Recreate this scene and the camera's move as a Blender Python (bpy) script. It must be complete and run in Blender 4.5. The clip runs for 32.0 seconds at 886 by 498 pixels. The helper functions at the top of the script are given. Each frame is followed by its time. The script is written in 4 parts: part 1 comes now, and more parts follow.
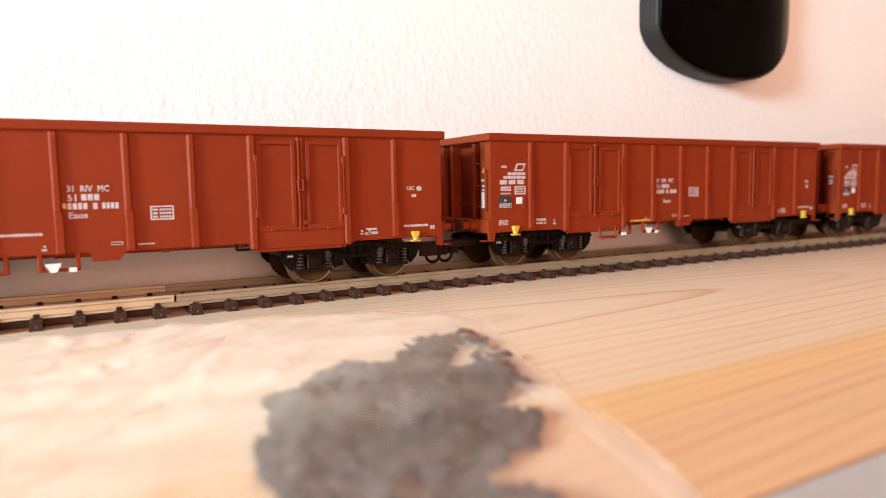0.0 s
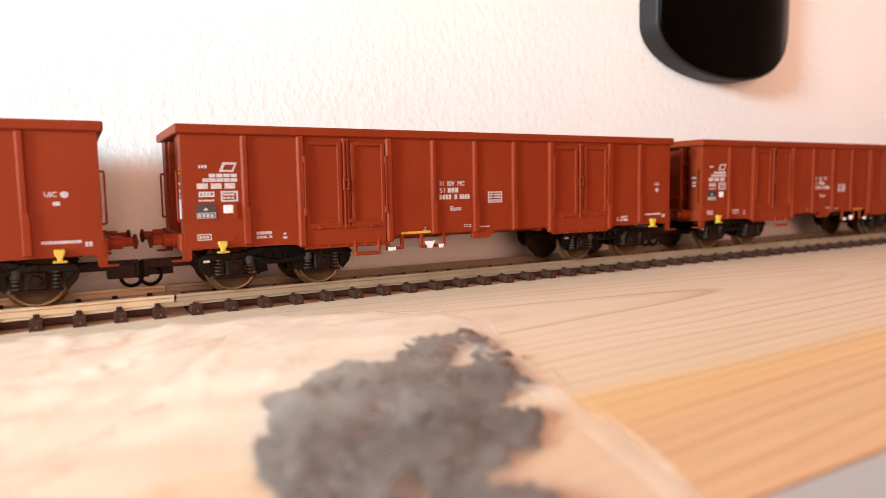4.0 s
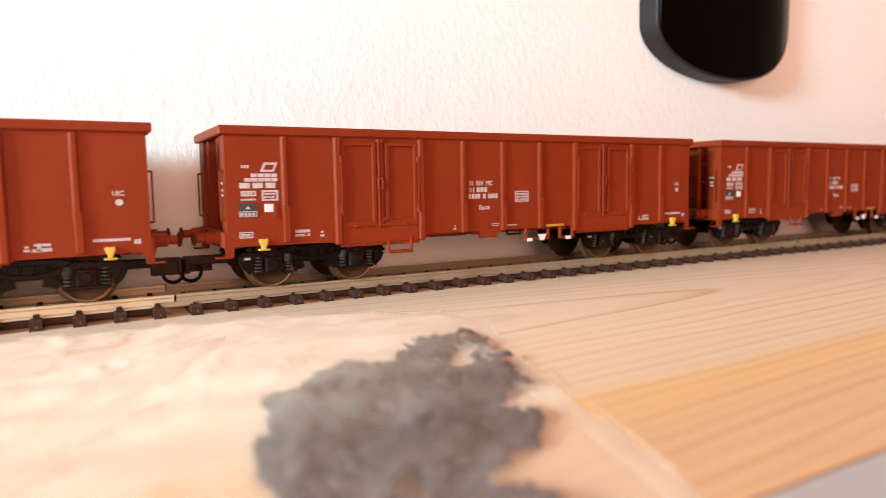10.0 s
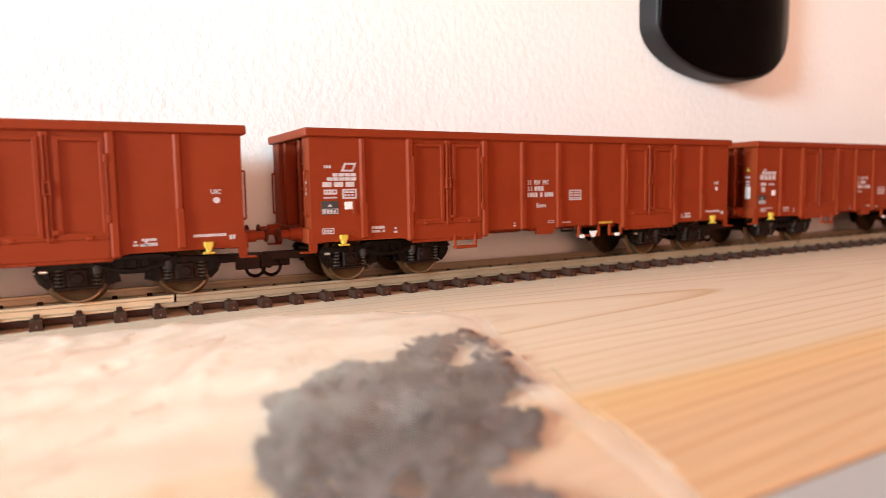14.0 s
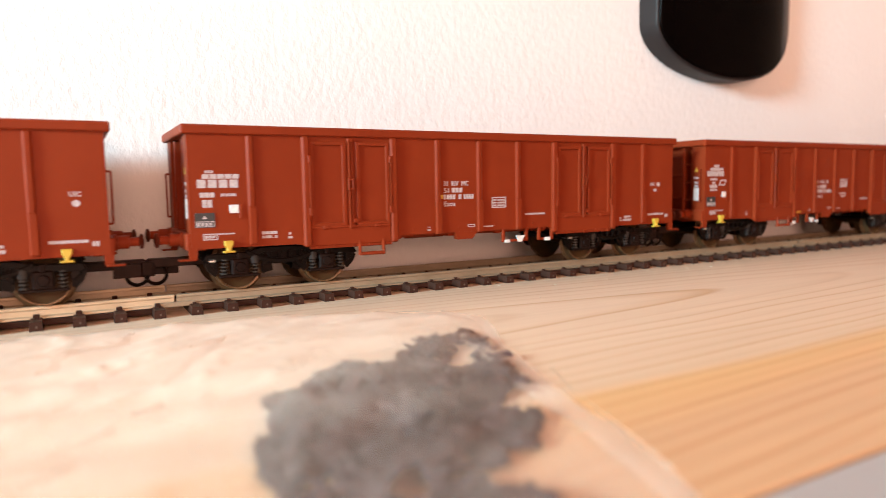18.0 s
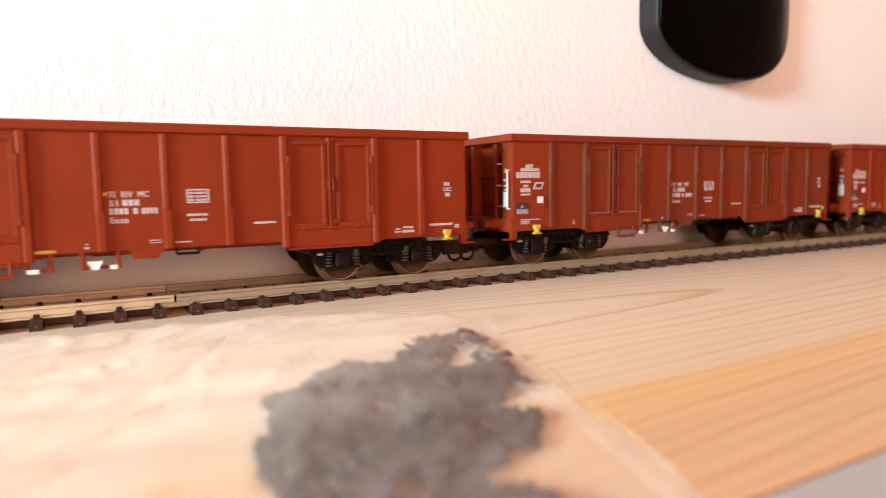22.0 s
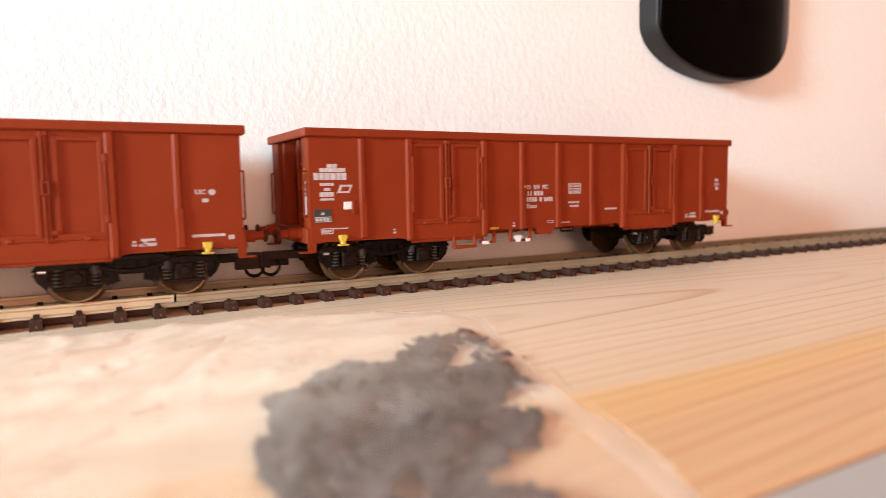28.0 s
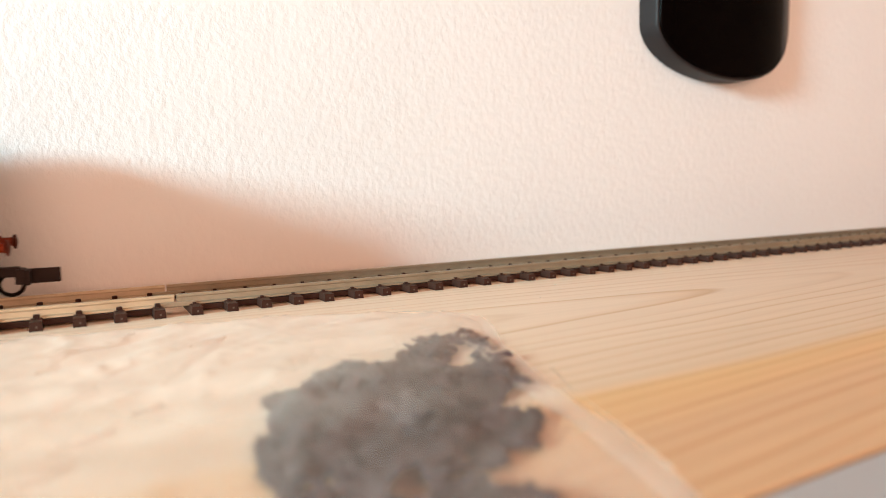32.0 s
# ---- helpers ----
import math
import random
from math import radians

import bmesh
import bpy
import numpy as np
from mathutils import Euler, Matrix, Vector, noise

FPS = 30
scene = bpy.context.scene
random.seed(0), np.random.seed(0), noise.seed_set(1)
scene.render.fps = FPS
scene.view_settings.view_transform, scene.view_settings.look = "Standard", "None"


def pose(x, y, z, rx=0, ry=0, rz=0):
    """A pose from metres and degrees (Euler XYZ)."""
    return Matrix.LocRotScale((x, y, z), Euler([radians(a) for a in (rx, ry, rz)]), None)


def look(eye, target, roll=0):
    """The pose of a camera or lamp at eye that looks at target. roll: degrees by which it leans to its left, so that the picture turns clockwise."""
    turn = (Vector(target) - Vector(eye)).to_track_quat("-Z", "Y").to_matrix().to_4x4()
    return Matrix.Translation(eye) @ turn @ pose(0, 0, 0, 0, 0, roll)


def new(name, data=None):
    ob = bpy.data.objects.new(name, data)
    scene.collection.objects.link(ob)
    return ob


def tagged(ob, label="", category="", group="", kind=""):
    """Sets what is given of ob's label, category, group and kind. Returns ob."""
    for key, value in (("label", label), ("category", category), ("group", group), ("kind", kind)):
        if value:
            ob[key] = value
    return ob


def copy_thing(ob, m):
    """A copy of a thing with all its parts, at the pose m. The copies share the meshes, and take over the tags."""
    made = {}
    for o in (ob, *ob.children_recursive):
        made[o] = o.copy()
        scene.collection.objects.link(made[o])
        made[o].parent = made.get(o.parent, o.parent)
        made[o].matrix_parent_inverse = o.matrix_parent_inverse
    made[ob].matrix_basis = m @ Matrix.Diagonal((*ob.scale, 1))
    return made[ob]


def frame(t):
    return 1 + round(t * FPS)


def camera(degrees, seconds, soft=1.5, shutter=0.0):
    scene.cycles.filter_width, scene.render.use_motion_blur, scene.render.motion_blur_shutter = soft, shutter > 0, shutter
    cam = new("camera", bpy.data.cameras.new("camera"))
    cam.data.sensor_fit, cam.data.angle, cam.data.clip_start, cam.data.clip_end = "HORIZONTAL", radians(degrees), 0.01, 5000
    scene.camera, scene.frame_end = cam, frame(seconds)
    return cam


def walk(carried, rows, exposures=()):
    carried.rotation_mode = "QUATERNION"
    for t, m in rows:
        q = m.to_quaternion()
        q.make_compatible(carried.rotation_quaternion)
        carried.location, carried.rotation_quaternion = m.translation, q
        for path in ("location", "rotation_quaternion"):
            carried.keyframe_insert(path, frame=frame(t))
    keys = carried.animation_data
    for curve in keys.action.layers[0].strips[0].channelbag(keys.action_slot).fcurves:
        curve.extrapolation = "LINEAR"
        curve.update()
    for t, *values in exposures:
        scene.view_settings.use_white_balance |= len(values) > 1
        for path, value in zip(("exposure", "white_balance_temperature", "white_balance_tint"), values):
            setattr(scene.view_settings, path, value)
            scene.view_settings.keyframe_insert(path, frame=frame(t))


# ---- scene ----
# lens and place of the standing camera: metres, z = 0 is the top of the pine board
cam = camera(67.73, 32.0, soft=0.7, shutter=0.3)
EYE = (0.0, -0.16806, 0.02779)
AIM = (0.48464, 0.70148, -0.06722)
CAM_POSE = look(EYE, (AIM[0], AIM[1], AIM[2]), -0.90)
walk(cam, [(0.0, CAM_POSE), (32.0, CAM_POSE)], exposures=[(0.0, 0.44, 6350, 5), (28.0, 0.37, 6350, 5), (32.0, 0.14, 6200, -2)])
cam.data.dof.use_dof = True
cam.data.dof.focus_distance = 0.165
cam.data.dof.aperture_fstop = 15.0

# ---------------------------------------------------------------- light
world = bpy.data.worlds.new("world")
scene.world = world
world.use_nodes = True
wn = world.node_tree.nodes
sky = wn.new("ShaderNodeTexSky")
sky.sky_type, sky.sun_disc = "NISHITA", False
sky.sun_elevation, sky.sun_rotation = radians(28), radians(120)
world.node_tree.links.new(sky.outputs[0], wn["Background"].inputs[0])
wn["Background"].inputs[1].default_value = 0.02

ROOM_X0 = -1.75
# main light from the left, placed by the shadows; its desk lamp is added
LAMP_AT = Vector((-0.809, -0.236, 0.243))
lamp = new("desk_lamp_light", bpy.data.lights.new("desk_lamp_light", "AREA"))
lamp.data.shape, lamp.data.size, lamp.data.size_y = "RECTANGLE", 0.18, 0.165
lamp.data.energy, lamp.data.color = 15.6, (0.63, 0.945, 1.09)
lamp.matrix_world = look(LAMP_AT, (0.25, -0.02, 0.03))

# warm fill light, added behind the camera to lift the shaded wall and wagons
FILL_X, FILL_Z, FILL_W, FILL_H, ROOM_Y0 = -0.30, 0.34, 1.3, 1.1, -2.0
lamp2 = new("front_window_daylight", bpy.data.lights.new("front_window_daylight", "AREA"))
lamp2.data.shape, lamp2.data.size, lamp2.data.size_y = "RECTANGLE", FILL_W, FILL_H
lamp2.data.energy, lamp2.data.color = 26.0, (1.0, 0.53, 0.378)
lamp2.matrix_world = look((FILL_X, ROOM_Y0 - 0.02, FILL_Z), (FILL_X, 0.1, FILL_Z))

# ---------------------------------------------------------------- plan of train and track, in millimetres
MM = 0.001
RAIL_TOP = 4.26          # above the board
LEN, HALF = 148.84, 16.5  # wagon body
PITCH = 164.5            # coupled wagon to wagon
RADIUS = 5.5             # wheel
STRETCH = 1.0105         # lettering and fittings were laid out on a body 147.3 long
WALL_Y = 24.0
# place of the foremost wagon along the track, time by time
RUN = [(0.0, -64.4), (0.5, -73.6), (1.0, -81.8), (1.5, -92.4), (2.0, -104.1), (2.5, -113.7), (3.0, -122.3), (3.5, -132.8),
       (5.5, -177.4), (6.0, -189.0), (6.5, -201.1), (7.0, -212.2), (7.5, -221.8), (8.0, -232.1), (8.5, -245.7),
       (9.0, -262.1), (9.5, -280.1), (10.0, -299.3), (10.5, -319.3), (11.0, -338.8), (11.5, -357.4), (12.0, -375.0),
       (12.5, -391.4), (13.0, -407.7), (13.5, -424.6), (14.0, -444.4), (14.5, -465.2), (16.5, -556.3), (17.0, -582.4),
       (17.5, -609.5), (18.0, -636.1), (18.5, -661.9), (19.0, -689.1), (19.5, -718.4), (20.0, -749.9), (20.5, -782.9),
       (21.0, -816.6), (21.5, -849.0), (22.0, -879.5), (22.5, -910.0), (23.0, -942.8), (23.5, -976.2), (24.0, -1011.9),
       (24.5, -1047.8), (25.0, -1082.1), (25.5, -1115.0), (27.5, -1237.1), (28.0, -1267.1), (28.5, -1291.8),
       (29.0, -1319.3), (29.5, -1348.7), (30.0, -1375.9), (30.5, -1401.3), (31.0, -1429.5), (31.5, -1456.4), (32.0, -1483.2)]


# ---------------------------------------------------------------- materials
def material(name):
    m = bpy.data.materials.new(name)
    m.use_nodes = True
    nt = m.node_tree
    return m, nt, nt.nodes["Principled BSDF"]


def node(nt, kind, **inputs):
    n = nt.nodes.new(kind)
    for k, v in inputs.items():
        n.inputs[k].default_value = v
    return n


def ramp(nt, src, stops):
    r = nt.nodes.new("ShaderNodeValToRGB")
    e = r.color_ramp.elements
    e[0].position, e[0].color = stops[0][0], (*stops[0][1], 1)
    e[1].position, e[1].color = stops[-1][0], (*stops[-1][1], 1)
    for p, c in stops[1:-1]:
        k = e.new(p)
        k.color = (*c, 1)
    nt.links.new(src, r.inputs[0])
    return r


def noise_at(nt, scale, detail=3.0, stretch=(1, 1, 1), rough=0.55):
    tc = nt.nodes.new("ShaderNodeTexCoord")
    mp = nt.nodes.new("ShaderNodeMapping")
    mp.inputs["Scale"].default_value = stretch
    nz = node(nt, "ShaderNodeTexNoise", Scale=scale, Detail=detail, Roughness=rough)
    nt.links.new(tc.outputs["Object"], mp.inputs[0])
    nt.links.new(mp.outputs[0], nz.inputs["Vector"])
    return nz


def bump(nt, bsdf, src, strength, distance):
    b = node(nt, "ShaderNodeBump", Strength=strength, Distance=distance)
    nt.links.new(src, b.inputs["Height"])
    nt.links.new(b.outputs[0], bsdf.inputs["Normal"])
    return b


def plain(name, a, b, scale, rough, metal=0.0, relief=0.0, fine=None, spec=0.5):
    """A worn surface: colour wanders between a and b, with fine relief."""
    m, nt, p = material(name)
    n1 = noise_at(nt, scale, 4.0)
    r = ramp(nt, n1.outputs[0], [(0.3, a), (0.7, b)])
    nt.links.new(r.outputs[0], p.inputs["Base Color"])
    p.inputs["Roughness"].default_value = rough
    p.inputs["Metallic"].default_value = metal
    p.inputs["Specular IOR Level"].default_value = spec
    if relief:
        n2 = noise_at(nt, fine or scale * 8, 3.0)
        bump(nt, p, n2.outputs[0], 0.4, relief)
    return m


PAINT = plain("oxide_red_paint", (0.184, 0.0223, 0.0058), (0.211, 0.0276, 0.0073), 60.0, 0.46, relief=0.00003, fine=4000, spec=0.085)
DARK = plain("black_plastic", (0.0038, 0.0018, 0.0013), (0.0080, 0.0041, 0.0030), 300.0, 0.28, relief=0.00004, fine=2500, spec=0.09)
BUFFER = plain("buffer_head_brown", (0.066, 0.0125, 0.0060), (0.095, 0.0190, 0.0090), 300.0, 0.4, spec=0.1)
GREYDARK = plain("coupler_plastic", (0.020, 0.0100, 0.0076), (0.032, 0.0165, 0.0130), 300.0, 0.5, spec=0.08)
STEEL = plain("spring_steel", (0.095, 0.084, 0.078), (0.18, 0.160, 0.150), 400.0, 0.28, 0.6)
CAPGREY = plain("grey_spring_cap", (0.026, 0.022, 0.021), (0.046, 0.040, 0.038), 300.0, 0.35, spec=0.2)
BOXBROWN = plain("brown_black_axle_box", (0.0115, 0.0054, 0.0040), (0.0190, 0.0092, 0.0070), 300.0, 0.34, relief=0.00004, fine=2500, spec=0.06)
# bright metal that stands for a glint on the black bogie frame
GLINT_METAL = plain("bright_glint_metal", (0.55, 0.50, 0.46), (0.68, 0.63, 0.58), 400.0, 0.22, 0.9)
BRONZE = plain("wheel_brass", (0.108, 0.055, 0.022), (0.158, 0.086, 0.038), 500.0, 0.38, 0.4)
WHEEL = plain("wheel_brown", (0.040, 0.0190, 0.0060), (0.066, 0.0330, 0.0115), 300.0, 0.5, 0.0, spec=0.12)
WHITE = plain("white_print", (0.58, 0.53, 0.51), (0.74, 0.70, 0.68), 1400.0, 0.6)
FADED = plain("faded_white_print", (0.50, 0.42, 0.39), (0.66, 0.58, 0.55), 900.0, 0.6)
PRINT = plain("dull_white_print", (0.37, 0.30, 0.30), (0.52, 0.45, 0.45), 1400.0, 0.6)
SCUFF = plain("rubbed_bare_edge", (0.17, 0.085, 0.065), (0.27, 0.175, 0.15), 900.0, 0.6, spec=0.2)
MUSTARD = plain("worn_yellow_print", (0.34, 0.15, 0.016), (0.60, 0.34, 0.035), 1500.0, 0.5)
BLACKP = plain("black_print", (0.015, 0.015, 0.015), (0.03, 0.03, 0.03), 900.0, 0.5)
YELLOW = plain("yellow_plastic", (0.45, 0.265, 0.021), (0.54, 0.335, 0.034), 400.0, 0.45)
# highlight at the hole in a sleeper end, as a paler colour
HOLE_GLINT = plain("sleeper_hole_glint", (0.10, 0.066, 0.050), (0.15, 0.105, 0.085), 300.0, 0.5, spec=0.2)
SLEEPER = plain("brown_sleeper_plastic", (0.032, 0.0125, 0.0078), (0.054, 0.0225, 0.0155), 250.0, 0.42, relief=0.00008, fine=1800, spec=0.09)
NICKEL = plain("nickel_silver_rail", (0.29, 0.225, 0.150), (0.37, 0.290, 0.200), 120.0, 0.36, 0.35, relief=0.00002, fine=1500)
# brass-like rail of the left sections, its lit brightness put into the colour
LIT_BRASS = plain("lit_brass_rail", (0.47, 0.36, 0.235), (0.58, 0.455, 0.31), 120.0, 0.36, 0.35, relief=0.00002, fine=1500)
CHIP = plain("grey_flake", (0.042, 0.0228, 0.0216), (0.080, 0.0450, 0.0425), 180.0, 0.8, relief=0.0001, fine=600, spec=0.2)
CRUMB = plain("sawdust", (0.64, 0.50, 0.38), (0.74, 0.61, 0.48), 300.0, 0.9)
RIMGREY = plain("matte_black_rim", (0.0150, 0.0105, 0.0100), (0.0200, 0.0143, 0.0137), 40.0, 0.5, spec=0.3)
GLOSS = plain("gloss_black_face", (0.0016, 0.0008, 0.0007), (0.0026, 0.0014, 0.0012), 20.0, 0.12, spec=0.025)
# tan chosen to warm the light that the unseen walls throw back
ROOMWALL = plain("room_wall_paint", (0.66, 0.52, 0.41), (0.70, 0.56, 0.45), 3.0, 0.9, relief=0.0004, fine=300)
LAMINATE = plain("grey_laminate", (0.345, 0.285, 0.262), (0.385, 0.32, 0.295), 5.0, 0.5, relief=0.00006, fine=900, spec=0.3)
FLOORM = plain("beige_floor", (0.27, 0.285, 0.30), (0.34, 0.355, 0.37), 6.0, 0.6, relief=0.0005, fine=200)


def weathered_paint(name, tones, clean_x=None):
    """Dull, dusty red; where clean_x is given, the end panel before it keeps its fresh paint."""
    m, nt, p = material(name)
    big = noise_at(nt, 55.0, 5.0, (0.5, 1, 2.2))
    fine = noise_at(nt, 420.0, 4.0, (1, 1, 0.35))
    mul = nt.nodes.new("ShaderNodeMath")
    mul.operation = "MULTIPLY_ADD"
    mul.inputs[1].default_value = 0.55
    nt.links.new(fine.outputs[0], mul.inputs[0])
    nt.links.new(big.outputs[0], mul.inputs[2])
    r = ramp(nt, mul.outputs[0], tones)
    src = r.outputs[0]
    if clean_x:
        tc = nt.nodes.new("ShaderNodeTexCoord")
        sep = nt.nodes.new("ShaderNodeSeparateXYZ")
        nt.links.new(tc.outputs["Object"], sep.inputs[0])
        cut = nt.nodes.new("ShaderNodeMapRange")
        cut.inputs["From Min"].default_value, cut.inputs["From Max"].default_value = clean_x * MM, (clean_x + 0.6) * MM
        nt.links.new(sep.outputs[0], cut.inputs[0])
        mx = nt.nodes.new("ShaderNodeMix")
        mx.data_type = "RGBA"
        mx.inputs["A"].default_value = (0.205, 0.0255, 0.0078, 1)
        nt.links.new(cut.outputs[0], mx.inputs["Factor"])
        nt.links.new(src, mx.inputs["B"])
        src = mx.outputs["Result"]
    nt.links.new(src, p.inputs["Base Color"])
    p.inputs["Roughness"].default_value = 0.72
    p.inputs["Specular IOR Level"].default_value = 0.10
    bump(nt, p, fine.outputs[0], 0.3, 0.00006)
    return m


def wall_plaster():
    m, nt, p = material("white_wall_paint")
    n0 = noise_at(nt, 4.0, 3.0)
    r = ramp(nt, n0.outputs[0], [(0.3, (0.81, 0.79, 0.775)), (0.7, (0.85, 0.83, 0.815))])
    nt.links.new(r.outputs[0], p.inputs["Base Color"])
    p.inputs["Roughness"].default_value = 0.85
    a = noise_at(nt, 460.0, 3.0, (1.0, 1.0, 0.75), 0.6)
    b = noise_at(nt, 190.0, 2.0, (0.8, 1.0, 1.0))
    mix = nt.nodes.new("ShaderNodeMath")
    mix.operation = "MULTIPLY_ADD"
    mix.inputs[1].default_value = 0.6
    nt.links.new(b.outputs[0], mix.inputs[0])
    nt.links.new(a.outputs[0], mix.inputs[2])
    bump(nt, p, mix.outputs[0], 0.36, 0.0007)
    return m


def pine():
    """Flat-sawn pine: long drawn-out growth rings with a tip, orange late wood, fine fibre."""
    m, nt, p = material("pine_wood")
    tc = nt.nodes.new("ShaderNodeTexCoord")
    mp = nt.nodes.new("ShaderNodeMapping")
    mp.inputs["Location"].default_value = (0.0174, 0.0480, 0)
    mp.inputs["Scale"].default_value = (0.045, 1.0, 1.0)
    nt.links.new(tc.outputs["Object"], mp.inputs[0])
    warp = noise_at(nt, 16.0, 2.0, (0.35, 1.3, 1))
    off = nt.nodes.new("ShaderNodeVectorMath")
    off.operation = "MULTIPLY_ADD"
    off.inputs[1].default_value = (0.002, 0.014, 0)
    nt.links.new(warp.outputs["Color"], off.inputs[0])
    nt.links.new(mp.outputs[0], off.inputs[2])
    flat = nt.nodes.new("ShaderNodeVectorMath")
    flat.operation = "MULTIPLY"
    flat.inputs[1].default_value = (1, 1, 0)
    nt.links.new(off.outputs[0], flat.inputs[0])
    length = nt.nodes.new("ShaderNodeVectorMath")
    length.operation = "LENGTH"
    nt.links.new(flat.outputs[0], length.inputs[0])
    ring = nt.nodes.new("ShaderNodeMath")
    ring.operation = "MULTIPLY"
    ring.inputs[1].default_value = 360.0
    nt.links.new(length.outputs["Value"], ring.inputs[0])
    frac = nt.nodes.new("ShaderNodeMath")
    frac.operation = "FRACT"
    nt.links.new(ring.outputs[0], frac.inputs[0])
    rings = ramp(nt, frac.outputs[0], [(0.0, (0.77, 0.59, 0.455)), (0.50, (0.78, 0.60, 0.465)), (0.76, (0.74, 0.53, 0.375)),
                                       (0.91, (0.62, 0.385, 0.225)), (1.0, (0.77, 0.59, 0.455))])
    # some rings stand out, others hardly show
    floor_n = nt.nodes.new("ShaderNodeMath")
    floor_n.operation = "FLOOR"
    nt.links.new(ring.outputs[0], floor_n.inputs[0])
    turn = nt.nodes.new("ShaderNodeMath")
    turn.operation = "MULTIPLY_ADD"
    turn.inputs[1].default_value, turn.inputs[2].default_value = 2.4, -17.63
    nt.links.new(floor_n.outputs[0], turn.inputs[0])
    chance = nt.nodes.new("ShaderNodeMath")
    chance.operation = "SINE"
    nt.links.new(turn.outputs[0], chance.inputs[0])
    strong = nt.nodes.new("ShaderNodeMapRange")
    strong.inputs["From Min"].default_value, strong.inputs["From Max"].default_value = -1.0, 1.0
    strong.inputs["To Min"].default_value, strong.inputs["To Max"].default_value = 0.25, 1.0
    nt.links.new(chance.outputs[0], strong.inputs[0])
    early = nt.nodes.new("ShaderNodeMix")
    early.data_type = "RGBA"
    early.inputs["A"].default_value = (0.765, 0.585, 0.45, 1)
    nt.links.new(strong.outputs[0], early.inputs["Factor"])
    nt.links.new(rings.outputs[0], early.inputs["B"])
    # broad tone: an orange streak of late wood along the front of the board, paler towards the wall; the front is also
    # darkened for the light's falloff
    sep = nt.nodes.new("ShaderNodeSeparateXYZ")
    nt.links.new(tc.outputs["Object"], sep.inputs[0])
    broad = noise_at(nt, 9.0, 3.0, (0.22, 1.6, 1))
    shift = nt.nodes.new("ShaderNodeMath")
    shift.operation = "MULTIPLY_ADD"
    shift.inputs[1].default_value = 0.020
    nt.links.new(broad.outputs[0], shift.inputs[0])
    nt.links.new(sep.outputs[1], shift.inputs[2])
    span = nt.nodes.new("ShaderNodeMapRange")
    span.inputs["From Min"].default_value, span.inputs["From Max"].default_value = -0.14, 0.04
    nt.links.new(shift.outputs[0], span.inputs[0])
    tone = ramp(nt, span.outputs[0], [(0.0, (0.80, 0.56, 0.375)), (0.18, (0.82, 0.575, 0.385)), (0.222, (0.89, 0.625, 0.365)), (0.250, (0.90, 0.655, 0.38)),
                                      (0.270, (0.88, 0.76, 0.64)), (0.36, (0.93, 0.83, 0.73)), (0.6, (1.0, 0.93, 0.865))])
    fibre = noise_at(nt, 260.0, 4.0, (0.05, 1.6, 1))
    fib = ramp(nt, fibre.outputs[0], [(0.35, (0.94, 0.93, 0.92)), (0.65, (1.0, 1.0, 1.0))])
    m1 = nt.nodes.new("ShaderNodeMix")
    m2 = nt.nodes.new("ShaderNodeMix")
    for k in (m1, m2):
        k.data_type, k.blend_type = "RGBA", "MULTIPLY"
        k.inputs["Factor"].default_value = 1.0
    nt.links.new(early.outputs["Result"], m1.inputs["A"])
    nt.links.new(tone.outputs[0], m1.inputs["B"])
    nt.links.new(m1.outputs["Result"], m2.inputs["A"])
    nt.links.new(fib.outputs[0], m2.inputs["B"])
    nt.links.new(m2.outputs["Result"], p.inputs["Base Color"])
    p.inputs["Roughness"].default_value = 0.55
    bump(nt, p, fibre.outputs[0], 0.25, 0.0002)
    return m


def film_plastic(name, haze, milky, tint=(0.90, 0.70, 0.575)):
    """Thin clear polythene: mostly let through, a little milky, glossy at the folds."""
    m, nt, p = material(name)
    out = nt.nodes["Material Output"]
    p.inputs["Base Color"].default_value = (*tint, 1)
    p.inputs["Specular IOR Level"].default_value = 0.25
    p.inputs["Roughness"].default_value = 0.45
    clear = node(nt, "ShaderNodeBsdfTransparent", Color=(0.97, 0.96, 0.95, 1))
    mix = nt.nodes.new("ShaderNodeMixShader")
    n = noise_at(nt, 60.0, 3.0, (1.0, 0.5, 1))
    r = ramp(nt, n.outputs[0], [(0.35, (0.85,) * 3), (0.7, (1.15,) * 3)])
    # the far, empty end is crumpled and milky, the filled end taut and clear
    tc = nt.nodes.new("ShaderNodeTexCoord")
    lie = nt.nodes.new("ShaderNodeVectorMath")
    lie.operation = "DOT_PRODUCT"
    lie.inputs[1].default_value = (0.35, -0.9, 0)
    nt.links.new(tc.outputs["Object"], lie.inputs[0])
    fold = nt.nodes.new("ShaderNodeMapRange")
    fold.inputs["From Min"].default_value, fold.inputs["From Max"].default_value = 0.050, 0.112
    fold.inputs["To Min"].default_value, fold.inputs["To Max"].default_value = milky, haze
    nt.links.new(lie.outputs["Value"], fold.inputs[0])
    mul = nt.nodes.new("ShaderNodeMath")
    mul.operation = "MULTIPLY"
    nt.links.new(r.outputs[0], mul.inputs[0])
    nt.links.new(fold.outputs[0], mul.inputs[1])
    nt.links.new(mul.outputs[0], mix.inputs[0])
    crease = noise_at(nt, 110.0, 3.0, (1.0, 0.45, 1))
    bump(nt, p, crease.outputs[0], 0.3, 0.0012)
    nt.links.new(clear.outputs[0], mix.inputs[1])
    nt.links.new(p.outputs[0], mix.inputs[2])
    nt.links.new(mix.outputs[0], out.inputs["Surface"])
    return m


